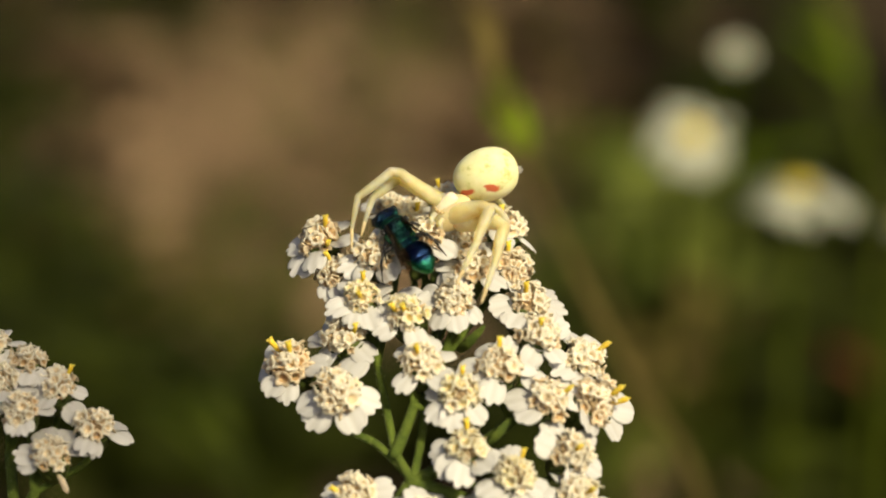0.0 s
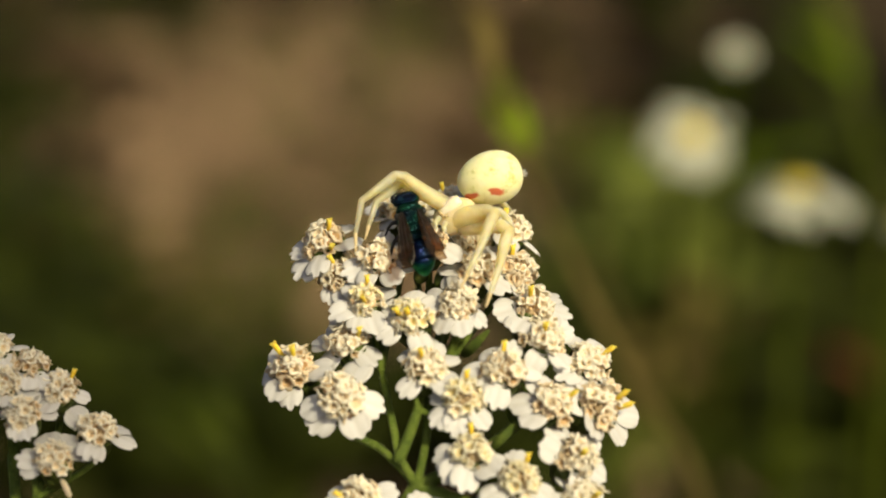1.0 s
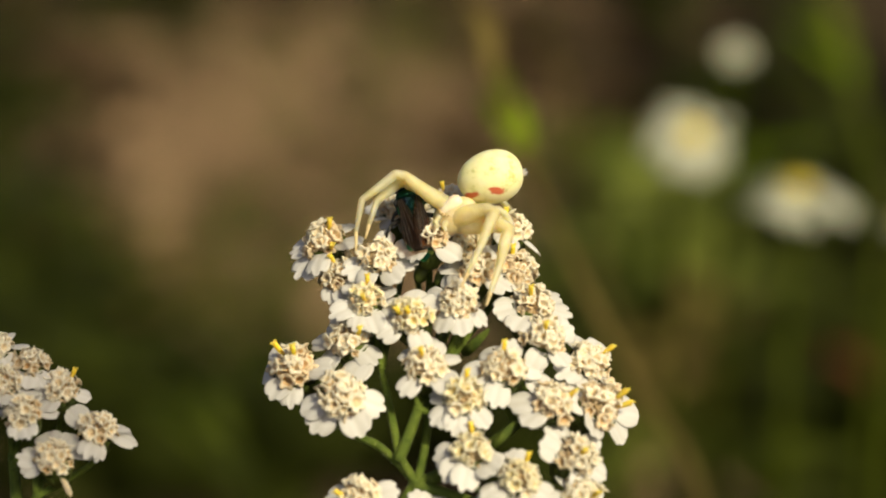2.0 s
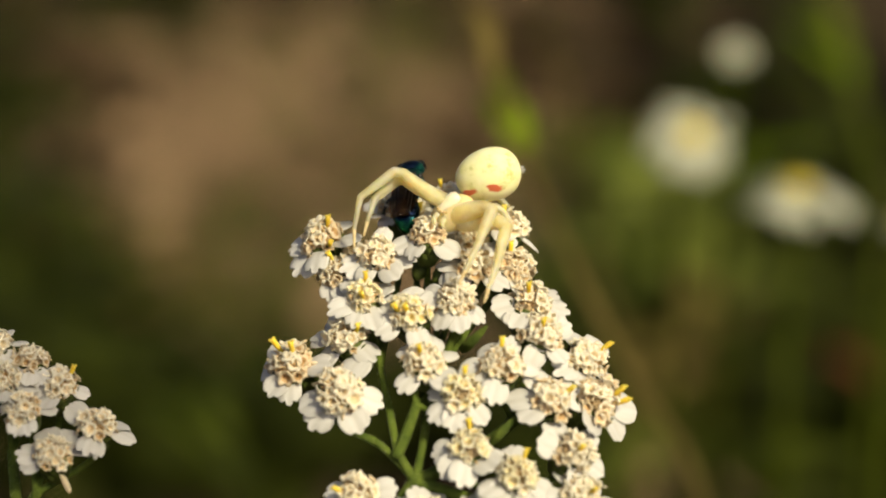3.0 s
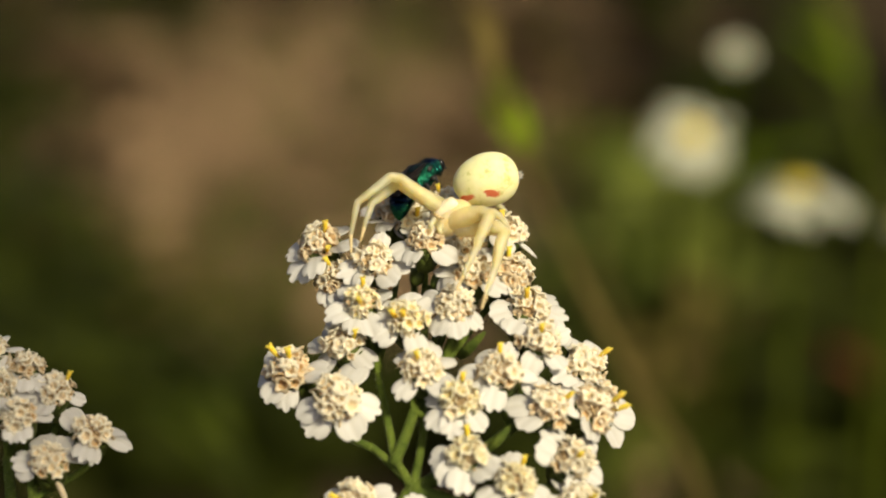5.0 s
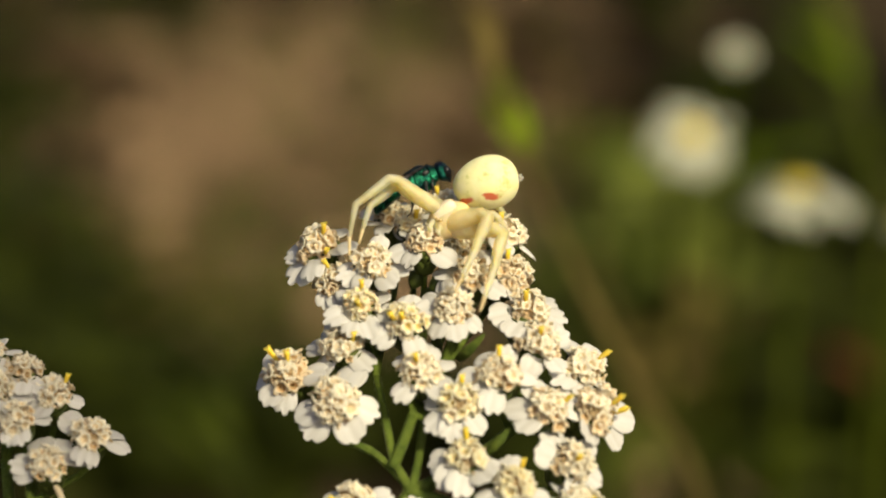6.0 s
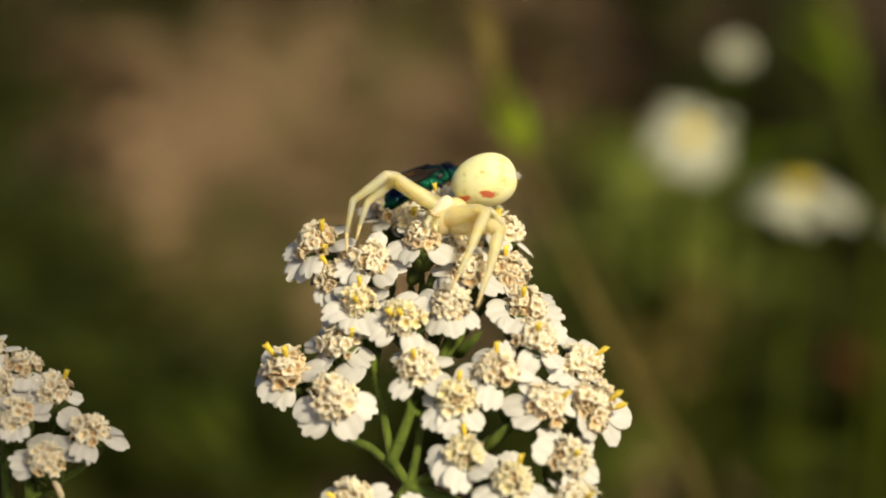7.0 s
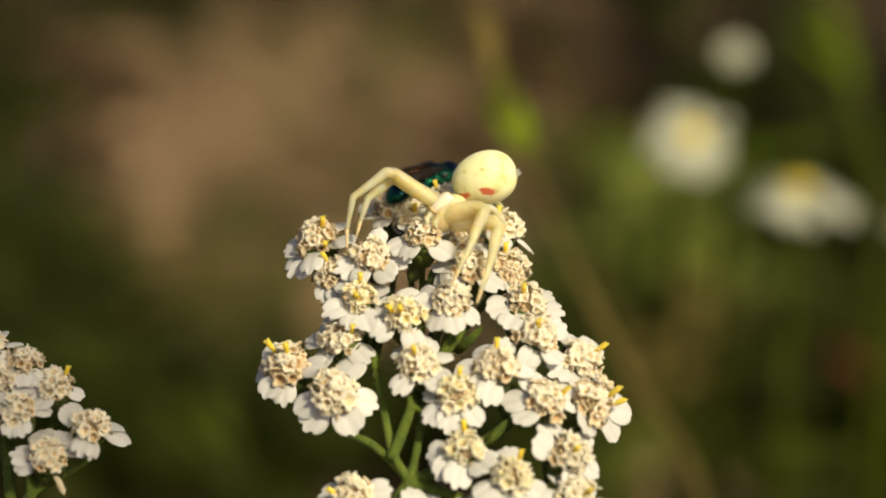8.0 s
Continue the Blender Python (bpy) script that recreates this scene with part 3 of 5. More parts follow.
def daisy(centre, axis, radius, label, rays=16, droop=0.1, dome=0.36, bend=(0.01, 0.0)):
    """A daisy: domed yellow disc, white rays, green cup and a stem down to the soil."""
    rnd = random.Random(int(radius * 1e6))
    c = at(centre)
    n = (STAGE.to_3x3() @ Vector(axis)).normalized()
    base = Vector((c.x + bend[0], c.y + bend[1], 0))
    ob = thing("daisy", Matrix.Translation(base), label, "daisy", "white daisies behind the yarrow")
    turn = frame_of(n, (1, 0.1, 0)).to_4x4()
    spot = Matrix.Translation(c - base) @ turn
    bm = bmesh.new()
    foot = c - base - n * radius * 0.25
    tube(bm, curve_points(Vector((0, 0, -0.01)), foot, Vector((0, 0, 0.25)), n * 0.12, 14), [0.0009] * 15, 8)
    part("stem", bm, GRASS, ob)
    bm = bmesh.new()
    egg(bm, (0, 0, -radius * 0.08), (radius * 0.2, radius * 0.36, radius * 0.36), Matrix.Rotation(radians(-90), 3, "Y"), 0, 16, 8)
    part("cup", bm, SHADED_WEED, ob, "", spot)
    bm = bmesh.new()
    egg(bm, (0, 0, radius * 0.02), (radius * dome * 0.75, radius * dome, radius * dome), Matrix.Rotation(radians(-90), 3, "Y"), 0, 20, 12)
    part("disc", bm, YOLK, ob, "domed yellow disc", spot)
    bm = bmesh.new()
    leaf_mesh(bm, (radius * 0.28, 0, 0), 0, radius * 0.74, radius * 0.27, -droop, 0.25)
    ray = mesh_of("ray", bm, RAY)
    for i in range(rays):
        part("ray", ray, RAY, ob, "", spot @ pose(0, 0, 0.0002 * (i % 2), rnd.uniform(-15, 15), rnd.uniform(-14, 14), 360 * i / rays + rnd.uniform(-5, 5)) @ Matrix.Scale(rnd.uniform(0.82, 1.06), 4))
    for i in range(3):
        bm = bmesh.new()
        h = (c.z - 0.04) * (0.35 + 0.25 * i)
        leaf_mesh(bm, Vector((0, 0, h)) - Vector((bend[0], bend[1], 0)) * (h / c.z) ** 2, i * 2.3 + c.x * 30, 0.025, 0.006, 0.9, 0.7)
        part("leaf", bm, GRASS, ob)
    return ob


daisy((45.4, 20.8, -240), (0.12, 0.52, 0.85), 0.0099, "white daisy with spreading rays and a small yellow disc", 24, 0.28, 0.25)
daisy((64.6, 10.6, -240), (0.05, 0.94, 0.33), 0.0124, "white daisy seen side-on with domed yellow disc", 18, 0.28, 0.25)
daisy((53.36, 35.33, -240), (0.0, 0.5, 0.85), 0.0037, "small half-open white daisy with upright rays", 18, -0.35, 0.16)
daisy((85.0, 5.0, -240), (0.1, 0.9, 0.4), 0.0055, "white daisy at the edge of the group", 14, 0.5)


# ---- yarrow ----
def petal_mesh(seed):
    """A broad white ray floret with three shallow lobes and long grooves, along +x; z up."""
    rnd = random.Random(seed)
    length, width = rnd.uniform(1.95, 2.4), rnd.uniform(1.7, 2.25)
    droop, cup = rnd.uniform(0.0, 0.55), rnd.uniform(-0.30, 0.25)
    nx, ny = 18, 10
    notch = rnd.uniform(0.08, 0.34)
    cleft = rnd.uniform(0.36, 0.46)
    skew = rnd.uniform(-0.08, 0.08)
    verts, faces = [], []
    for layer in (0, 1):
        for i in range(nx + 1):
            t = 0.5 - 0.497 * math.cos(math.pi * i / nx)
            half = width * 0.5 * max(0.36 * (1 - t), math.sqrt(max(0.0, 1 - ((t - 0.54) / 0.54) ** 2)) if t < 0.54 else math.sqrt(max(0.0, 1 - ((t - 0.54) / 0.46) ** 2)))
            for j in range(ny + 1):
                s = 2 * j / ny - 1
                x, y = length * t, s * half
                # two clefts in the rounded tip
                dx = x - length * 0.5
                turn, reach = math.atan2(y, dx), math.hypot(dx / (length * 0.5), y / (width * 0.5))
                dip = math.exp(-((abs(turn + skew) - cleft) / 0.15) ** 2) * notch * min(1.0, reach) ** 3 * 1.3
                x, y = length * 0.5 + dx * (1 - dip), y * (1 - dip)
                k = y / (width * 0.5)
                z = 0.25 * math.sin(math.pi * x / length) * droop - droop * (x / length) ** 2 + cup * k * k * 0.7 - 0.035 * math.cos(k * 2.6 * math.pi) * t + 0.07 * math.sin(4 * t + seed) * k
                verts.append((x * MM, y * MM, (z - layer * 0.055) * MM))
    w, size = ny + 1, (nx + 1) * (ny + 1)
    for i in range(nx):
        for j in range(ny):
            a = i * w + j
            faces += [(a, a + w, a + w + 1, a + 1), (a + size + 1, a + size + w + 1, a + size + w, a + size)]
    rim = [j for j in range(w)] + [i * w + ny for i in range(1, nx + 1)] + [nx * w + j for j in range(ny - 1, -1, -1)] + [i * w for i in range(nx - 1, 0, -1)]
    for a, b in zip(rim, rim[1:] + rim[:1]):
        faces.append((a, b, b + size, a + size))
    me = bpy.data.meshes.new("petal")
    me.from_pydata(verts, [], faces)
    me.materials.append(PETAL)
    me.shade_smooth()
    return me


def floret_rings(seed, bm, m=None, first=0, bud=False):
    """A tiny disc floret along +z: a hollow bell with five curled teeth; first is its material slot."""
    rnd = random.Random(seed)
    m = m or Matrix.Identity(4)
    flare = 0.5 if bud else rnd.choice((1.15, 1.05, 1.0, 0.9, 0.75))
    tall = rnd.uniform(0.85, 1.2)
    k = 20
    # height, radius, share of the tooth shape
    profile = ((0.0, 0.13, 0), (0.38, 0.17, 0), (0.58, 0.25, 0.1), (0.72, 0.36, 0.35), (0.80, 0.46, 0.8), (0.80, 0.53, 1.1), (0.86, 0.52, 1.1), (0.85, 0.42, 0.75),
               (0.76, 0.31, 0.3), (0.60, 0.21, 0.1), (0.36, 0.13, 0))
    lean = (rnd.uniform(-0.25, 0.25), rnd.uniform(-0.25, 0.25))
    reach = [rnd.uniform(0.7, 1.2) for _ in range(5)]
    lifts = [rnd.uniform(-0.20, 0.16) for _ in range(5)]
    squash, turn = rnd.uniform(0.8, 1.0), rnd.uniform(0, 6.28)
    rings = []
    for z, r, toothed in profile:
        r = 0.15 + (r - 0.15) * (flare if r > 0.15 else 1)
        ring = []
        for j in range(k):
            a = 2 * math.pi * j / k
            q = ((j + 2) // 4) % 5
            tooth = (1.0, 0.72, 0.0, 0.72)[j % 4]
            rr = r * (1 + toothed * (0.16 * tooth * reach[q] - 0.14 * (1 - tooth)))
            zz = z * tall + toothed * (lifts[q] * tooth - 0.13 * (1 - tooth))
            x, y = rr * math.cos(a + turn), rr * math.sin(a + turn) * squash
            ring.append(m @ (Vector((x + lean[0] * zz, y + lean[1] * zz, zz)) * MM))
        rings.append(ring)
    before = len(bm.faces)
    ring_mesh(bm, rings, (False, True))
    bm.faces.ensure_lookup_table()
    for f in bm.faces[before:]:
        f.material_index = first
    for f in bm.faces[before + 8 * k:]:
        f.material_index = first + 1
    return bm


PETALS = [petal_mesh(s) for s in range(14)]
FRESH = (FLORET, THROAT, AGED, AGED_THROAT)
YOUNG = (LEMON, LEMON_THROAT, FLORET, THROAT)
FLORETS = [[mesh_of("floret", floret_rings(s, bmesh.new(), None, 0, s > 6), *mats) for s in range(9)] for mats in ((FLORET, THROAT), (AGED, AGED_THROAT), (LEMON, LEMON_THROAT))]


def dome_spots(seed, count, r, h):
    """Places of the florets on the disc's dome: point, normal, spin, size."""
    rnd = random.Random(seed)
    out = []
    for i in range(count):
        c = 1 - (i + 0.4) / count * 1.12
        a = i * 2.39996 + rnd.uniform(-0.4, 0.4)
        s = math.sqrt(max(0.0, 1 - c * c))
        p = Vector((s * math.cos(a) * r, s * math.sin(a) * r, c * h))
        n = Vector((s * math.cos(a) / r, s * math.sin(a) / r, c / h)).normalized()
        n = (n + Vector((rnd.uniform(-0.5, 0.5), rnd.uniform(-0.5, 0.5), 0.3))).normalized()
        out.append((p * rnd.uniform(0.74, 1.04), n, rnd.uniform(0, 6.28), rnd.choice((0.70, 0.82, 0.92, 1.0, 1.08))))
    return out


DISC_R, DISC_H, DISC_COUNT = 0.82, 0.88, 28


def floret_slot(hue, i, count, rnd):
    """Which of the two floret kinds stands at place i, counted from the tip of the disc."""
    old = {0: 0.72, 1: 0.35, 2: 0.62}[hue]
    return 2 if i / count + rnd.uniform(-0.15, 0.15) > old else 0


def disc_mesh(seed, hue):
    bm = bmesh.new()
    rnd = random.Random(seed + 50)
    for i, (p, n, spin, size) in enumerate(dome_spots(seed, DISC_COUNT, DISC_R, DISC_H)):
        m = Matrix.Translation(p * MM) @ frame_of(n, (math.cos(spin), math.sin(spin), 0.3)).to_4x4() @ Matrix.Scale(size, 4)
        floret_rings(seed * 100 + i, bm, m, floret_slot(hue, i, DISC_COUNT, rnd), i < 3 and hue == 2)
    return mesh_of("disc", bm, *(YOUNG if hue == 2 else FRESH))


DISCS = [[disc_mesh(s + 10 * hue, hue) for s in range(4)] for hue in range(3)]


def involucre_mesh():
    """The green cup of overlapping bracts below a head, with its domed floor."""
    bm = bmesh.new()
    profile = ((-2.9, 0.30), (-2.6, 0.75), (-1.9, 1.12), (-1.0, 1.22), (-0.2, 1.18), (0.15, 1.2))
    ring_mesh(bm, [[Vector((r * math.cos(a), r * math.sin(a), z)) * MM for a in (2 * math.pi * j / 14 for j in range(14))] for z, r in profile], (True, True))
    for row, (z, r, length) in enumerate(((-2.5, 0.85, 1.2), (-1.7, 1.18, 1.3), (-0.9, 1.26, 1.0))):
        for j in range(8):
            a = (j + 0.5 * row) * math.pi / 4
            m = pose(0, 0, 0, 0, 0, math.degrees(a)) @ Matrix.Translation((r * MM, 0, z * MM)) @ pose(0, 0, 0, 0, -80, 0)
            b2 = bmesh.new()
            leaf_mesh(b2, (0, 0, 0), 0, length * MM, 0.85 * MM, 0.0, 0.1, 4)
            b2.transform(m)
            tmp = bpy.data.meshes.new("tmp")
            b2.to_mesh(tmp)
            b2.free()
            bm.from_mesh(tmp)
            bpy.data.meshes.remove(tmp)
    return mesh_of("flower_head", bm, BRACT)


def floor_mesh():
    """The domed floor of a head, bristling with thin dry scales between the florets."""
    rnd = random.Random(3)
    bm = bmesh.new()
    egg(bm, (0, 0, 0), (DISC_H * MM * 1.2, DISC_R * MM * 1.2, DISC_R * MM * 1.2), Matrix.Rotation(radians(-90), 3, "Y"), 0, 14, 10)
    for i in range(46):
        c, a = rnd.uniform(-0.1, 1), i * 2.39996
        q = math.sqrt(max(0.0, 1 - c * c))
        way = Vector((q * math.cos(a), q * math.sin(a), c))
        p = Vector((way.x * DISC_R, way.y * DISC_R, way.z * DISC_H)) * MM
        tip = p * 1.2 + (way + Vector((rnd.uniform(-0.3, 0.3), rnd.uniform(-0.3, 0.3), 0.2))) * rnd.uniform(0.3, 0.55) * MM
        tube(bm, [p * 0.95, (p + tip) * 0.5, tip], [0.09 * MM, 0.11 * MM, 0.02 * MM], 5)
    return mesh_of("receptacle", bm, RECEPTACLE)


def anther_mesh():
    """A yellow tube of anthers with a forked, rolled-back style at its tip."""
    bm = bmesh.new()
    tube(bm, [(0, 0, -0.3 * MM), (0, 0, 0.2 * MM), (0, 0.01 * MM, 0.7 * MM), (0, 0.02 * MM, 1.0 * MM), (0, 0.02 * MM, 1.08 * MM)], [0.12 * MM, 0.19 * MM, 0.22 * MM, 0.21 * MM, 0.10 * MM], 9)
    for s in (-1, 1):
        pts = [(s * (0.02 + 0.20 * math.sin(a)) * MM, 0, (1.05 + 0.15 * math.sin(a * 1.5) - 0.04 * a) * MM) for a in (0.0, 0.5, 1.0, 1.5, 1.9)]
        tube(bm, pts, [0.07 * MM, 0.075 * MM, 0.07 * MM, 0.075 * MM, 0.05 * MM], 6)
    return mesh_of("anther_tube", bm, ANTHER)


INVOLUCRE, FLOOR, TUBE = involucre_mesh(), floor_mesh(), anther_mesh()
ROT = STAGE.to_3x3()
head_count = 0


class Yarrow:
    """A yarrow plant: a stem from the soil, branches, pedicels and flower heads."""

    def __init__(self, foot, label):
        self.base = Vector((foot[0], foot[1], 0))
        self.ob = thing("yarrow_plant", Matrix.Translation(self.base), label, "yarrow", "yarrow plants")
        self.nodes = {}

    def local(self, p):
        return at(p) - self.base

    def line(self, name, a, b, ta, tb, r1, r2, n=9):
        bm = bmesh.new()
        pts = curve_points(a, b, ta, tb, n)
        tube(bm, pts, [r1 + (r2 - r1) * i / n for i in range(n + 1)], 9)
        ob = part(name, bm, STEM, self.ob)
        if name == "branch":
            rnd = random.Random(int(abs(b.x + b.z) * 1e6))
            bm = bmesh.new()
            for _ in range(int((b - a).length / 0.00003)):
                u = rnd.random() * n
                i = min(int(u), n - 1)
                way = (pts[i + 1] - pts[i]).normalized()
                out = way.orthogonal().normalized()
                out = Matrix.Rotation(rnd.uniform(0, 6.28), 3, way) @ out
                root = pts[i].lerp(pts[i + 1], u - i) + out * (r1 + (r2 - r1) * u / n) * 0.9
                tube(bm, [root, root + (out + way * rnd.uniform(-0.2, 0.8)) * rnd.uniform(0.05, 0.13) * MM], [0.016 * MM, 0.006 * MM], 3)
            tagged(part("down", bm, DOWN, ob, "pale downy hairs"), kind="stuff")
        return ob

    def stem(self, p, r=0.0012):
        q = self.local(p)
        self.nodes["root"] = q
        self.line("stem", Vector((0, 0, -0.01)), q, Vector((0, 0, 0.3)), Vector((0, 0, 0.1)), r * 1.6, r, 16)

    def branch(self, key, p, r=0.00042, bow=(0, 0, 0), start="root"):
        q, a = self.local(p), self.nodes[start]
        self.nodes[key] = q
        d = q - a
        self.line("branch", a - d.normalized() * r, q, d + ROT @ Vector(bow) * MM, d - ROT @ Vector(bow) * MM, r * 1.25, r)
        bm = bmesh.new()
        egg(bm, q, (r * 1.06, r * 1.06, r * 1.06), None, 0, 12, 8)
        part("stem_node", bm, STEM, self.ob)

    def head(self, key, centre, axis, petals, anthers=(), single=False, size=1.06, hue=0, petal=0.97):
        """A flower head on its pedicel; petals by their bearing in the stage's u-v plane."""
        global head_count
        head_count += 1
        k = head_count
        rnd = random.Random(k * 7 + 1)
        n = Vector(axis).normalized()
        turn = ROT @ frame_of(n, (1, 0.2, 0.1))
        c = self.local(centre) - (ROT @ n) * 0.45 * MM * size
        spot = Matrix.Translation(c) @ turn.to_4x4() @ Matrix.Scale(size, 4)
        ob = part("flower_head", INVOLUCRE, None, self.ob, "", spot)
        part("receptacle", FLOOR, None, ob)
        back = turn.inverted() @ ROT
        for b in petals:
            e = Vector((math.cos(radians(b)), math.sin(radians(b)), 0))
            e.z = -e.dot(n) / max(0.35, n.z)
            d = back @ e
            spin = math.degrees(math.atan2(d.y, d.x))
            part("petal", rnd.choice(PETALS), None, ob, "", pose(0, 0, 0, 0, 0, spin) @ pose(0.90 * MM, 0, 0.0, rnd.uniform(-20, 20), rnd.uniform(-16, 16), rnd.uniform(-8, 8)) @ Matrix.Scale(petal * rnd.uniform(0.9, 1.08), 4))
        if single:
            for i, (p, nn, spin, s) in enumerate(dome_spots(k, DISC_COUNT, DISC_R, DISC_H)):
                m = Matrix.Translation(p * MM) @ frame_of(nn, (math.cos(spin), math.sin(spin), 0.3)).to_4x4() @ Matrix.Scale(s, 4)
                kind = floret_slot(hue, i, DISC_COUNT, rnd)
                kind = {0: (0, 1), 1: (0, 1), 2: (2, 0)}[hue][kind // 2]
                part("floret", FLORETS[kind][rnd.randrange(7 if i > 2 else 9)], None, ob, "", m)
        else:
            tagged(part("disc", DISCS[hue][k % 4], None, ob, "", pose(0, 0, 0, 0, 0, rnd.uniform(0, 360))), kind="stuff")
        for du, dv in anthers:
            r = 1.45
            w = math.sqrt(max(0.1, r * r - min(du * du + dv * dv, r * r)))
            q = back @ Vector((du, dv, w))
            q = q.normalized() * 1.38
            way = (q.normalized() + Vector((0, 0, 0.8)) + Vector((rnd.uniform(-0.2, 0.2), rnd.uniform(-0.2, 0.2), 0))).normalized()
            part("anther_tube", TUBE, None, ob, "yellow anther tube", Matrix.Translation(q * MM) @ frame_of(way, (1, 0.3, 0)).to_4x4() @ Matrix.Scale(0.88, 4))
        foot = c - (ROT @ n) * 2.8 * MM * size
        a = self.nodes[key]
        d = (foot - a)
        self.line("pedicel", a, foot, d * 0.9 + Vector((0, 0, 0.001)), (ROT @ n) * d.length, 0.00028, 0.00026)
        return ob


big = Yarrow((0.001, 0.004), "white-flowered yarrow with a domed flower cluster on green stems")
big.stem((-2.3, -17.75, 0.5), 0.00044)
big.branch("fork", (-3.56, -15.59, 0.40), 0.00033)
big.branch("centre", (-2.15, -12.03, 0.30), 0.00040, (0.3, 0, 0), "fork")
big.branch("upper_left", (-5.01, -9.19, -3.5), 0.00028, (0, 0, 0), "fork")
big.branch("left_bend", (-5.5, -14.7, -0.6), 0.00030, (0.3, 0.8, 0))
big.branch("left", (-8.72, -13.0, -2.2), 0.00026, (-0.6, -0.5, 0), "left_bend")
big.branch("upper", (-1.4, -10.93, -1.5), 0.00030, (1.3, 0.4, 0))
big.branch("right", (5.33, -13.38, -2), 0.00045, (2, -1, 0))
big.branch("low_right", (4.13, -19.75, 2.00), 0.0004, (1, 0, 0))
big.branch("low_left", (-4.92, -21.53, 1.50), 0.0004, (0, 0, 0))

# upper left
big.head("upper_left", (-9.74, 1.03, -5.5), (-0.35, 0.75, 0.55), (195, 222, 250, 5, 60), ((0.35, 1.13), (0.52, -0.26)), hue=1, size=1.1, petal=1.05)
big.head("upper_left", (-8.68, -1.48, -5), (-0.4, 0.6, 0.7), (252, 285, 320, 30, 110), ((-0.35, 1.04),), hue=1, size=1.0, petal=0.8)
big.head("upper_left", (-5.28, -0.27, -3.5), (-0.1, 0.6, 0.8), (200, 232, 355, 305, 80), (), True, size=0.98)
big.head("upper_left", (-6.34, -3.56, -2), (-0.15, 0.65, 0.75), (25, 210, 245, 300, 130), ((0.26, 1.48), (0, 0.17)), True, hue=2, size=0.98)
big.head("upper_left", (-4.0, 3.45, -9.2), (-0.1, 0.9, 0.4), (170, 200, 235, 335, 60), hue=1, size=0.95)
# upper
big.head("upper", (-1.33, 1.33, -3.6), (0.0, 0.75, 0.6), (190, 225, 330, 90, 30), (), True, hue=1, size=0.98)
big.head("upper", (-2.32, 2.87, -8), (0.0, 0.85, 0.45), (170, 120, 60, 10, 250), ((0.35, 0.61),), size=0.98)
big.head("upper", (0.2, 4.1, -7.8), (-0.1, 0.8, 0.6), (150, 95, 55, 0, 220), ((-0.62, 1.5),), size=0.85)
big.head("upper", (5.47, 1.94, -6.8), (0.4, 0.85, 0.3), (330, 20, 200, 250, 100), ((-0.52, 1.22),), size=0.98)
big.head("upper", (2.4, -1.11, -3.5), (0.0, 0.65, 0.7), (150, 178, 208, 60, 330), (), True, hue=1, size=0.98, petal=1.12)
big.head("upper", (1.27, 1.31, -7), (0.0, 0.75, 0.6), (200, 250, 330, 90, 30), (), size=0.95)
big.head("upper", (5.71, -1.2, -4.5), (0.45, 0.65, 0.55), (55, 15, 185, 285, 120), ((-0.26, 1.31),), True, hue=1, size=1.05)
big.head("upper", (0.92, -3.69, -1.5), (0.0, 0.6, 0.75), (275, 225, 335, 165, 80), (), True, size=0.98)
# centre
big.head("centre", (-2.71, -4.86, -1), (-0.05, 0.6, 0.8), (85, 205, 35, 150, 300), ((-0.87, 0.44), (-0.17, 0.44)), True, hue=2)
big.head("centre", (-1.48, -8.50, 0.75), (-0.05, 0.6, 0.75), (70, 25, 222, 140, 320), ((-0.35, 0.96),), True)
big.head("centre", (1.33, -10.81, 1.75), (0.0, 0.62, 0.78), (215, 248, 318, 165, 45), ((0.26, 1.57),), True, hue=2)
# right
big.head("right", (6.9, -3.94, -3), (0.25, 0.75, 0.55), (175, 343, 5, 28, 225), ((-0.17, 0.96),), True, size=1.1)
big.head("right", (7.7, -6.43, -1), (0.2, 0.6, 0.75), (20, 145, 310, 250, 70), ((0, 0.87),), True)
big.head("right", (4.51, -8.71, 0.75), (0.05, 0.65, 0.75), (5, 65, 180, 245, 120), ((-0.09, 1.65),), True)
big.head("right", (11.21, -8.43, -2.5), (0.45, 0.65, 0.6), (112, 325, 200, 50, 260), ((1.31, 0.96),), True, size=1.16)
big.head("right", (8.27, -11.29, 1.00), (0.2, 0.55, 0.8), (170, 215, 80, 130, 0), ((1.13, 0.61),), True, hue=1)
big.head("right", (12.01, -11.53, 0), (0.5, 0.5, 0.7), (315, 345, 150, 245, 90), ((1.22, 0.61), (1.48, 0)), True, hue=1, size=1.2)
# left
big.head("left", (-7.59, -6.58, -2.5), (-0.25, 0.65, 0.7), (178, 215, 130, 60, 330), ((0.61, 0.52),), True, size=1.12)
big.head("left", (-12, -8.78, -2.5), (-0.4, 0.65, 0.65), (140, 185, 236, 262, 5), ((0, 1.04), (-0.87, 1.13)), True, hue=1, size=1.2)
big.head("left", (-8.07, -10.80, 0.50), (-0.1, 0.35, 0.92), (60, 200, 350, 300, 225), (), True, size=1.18)
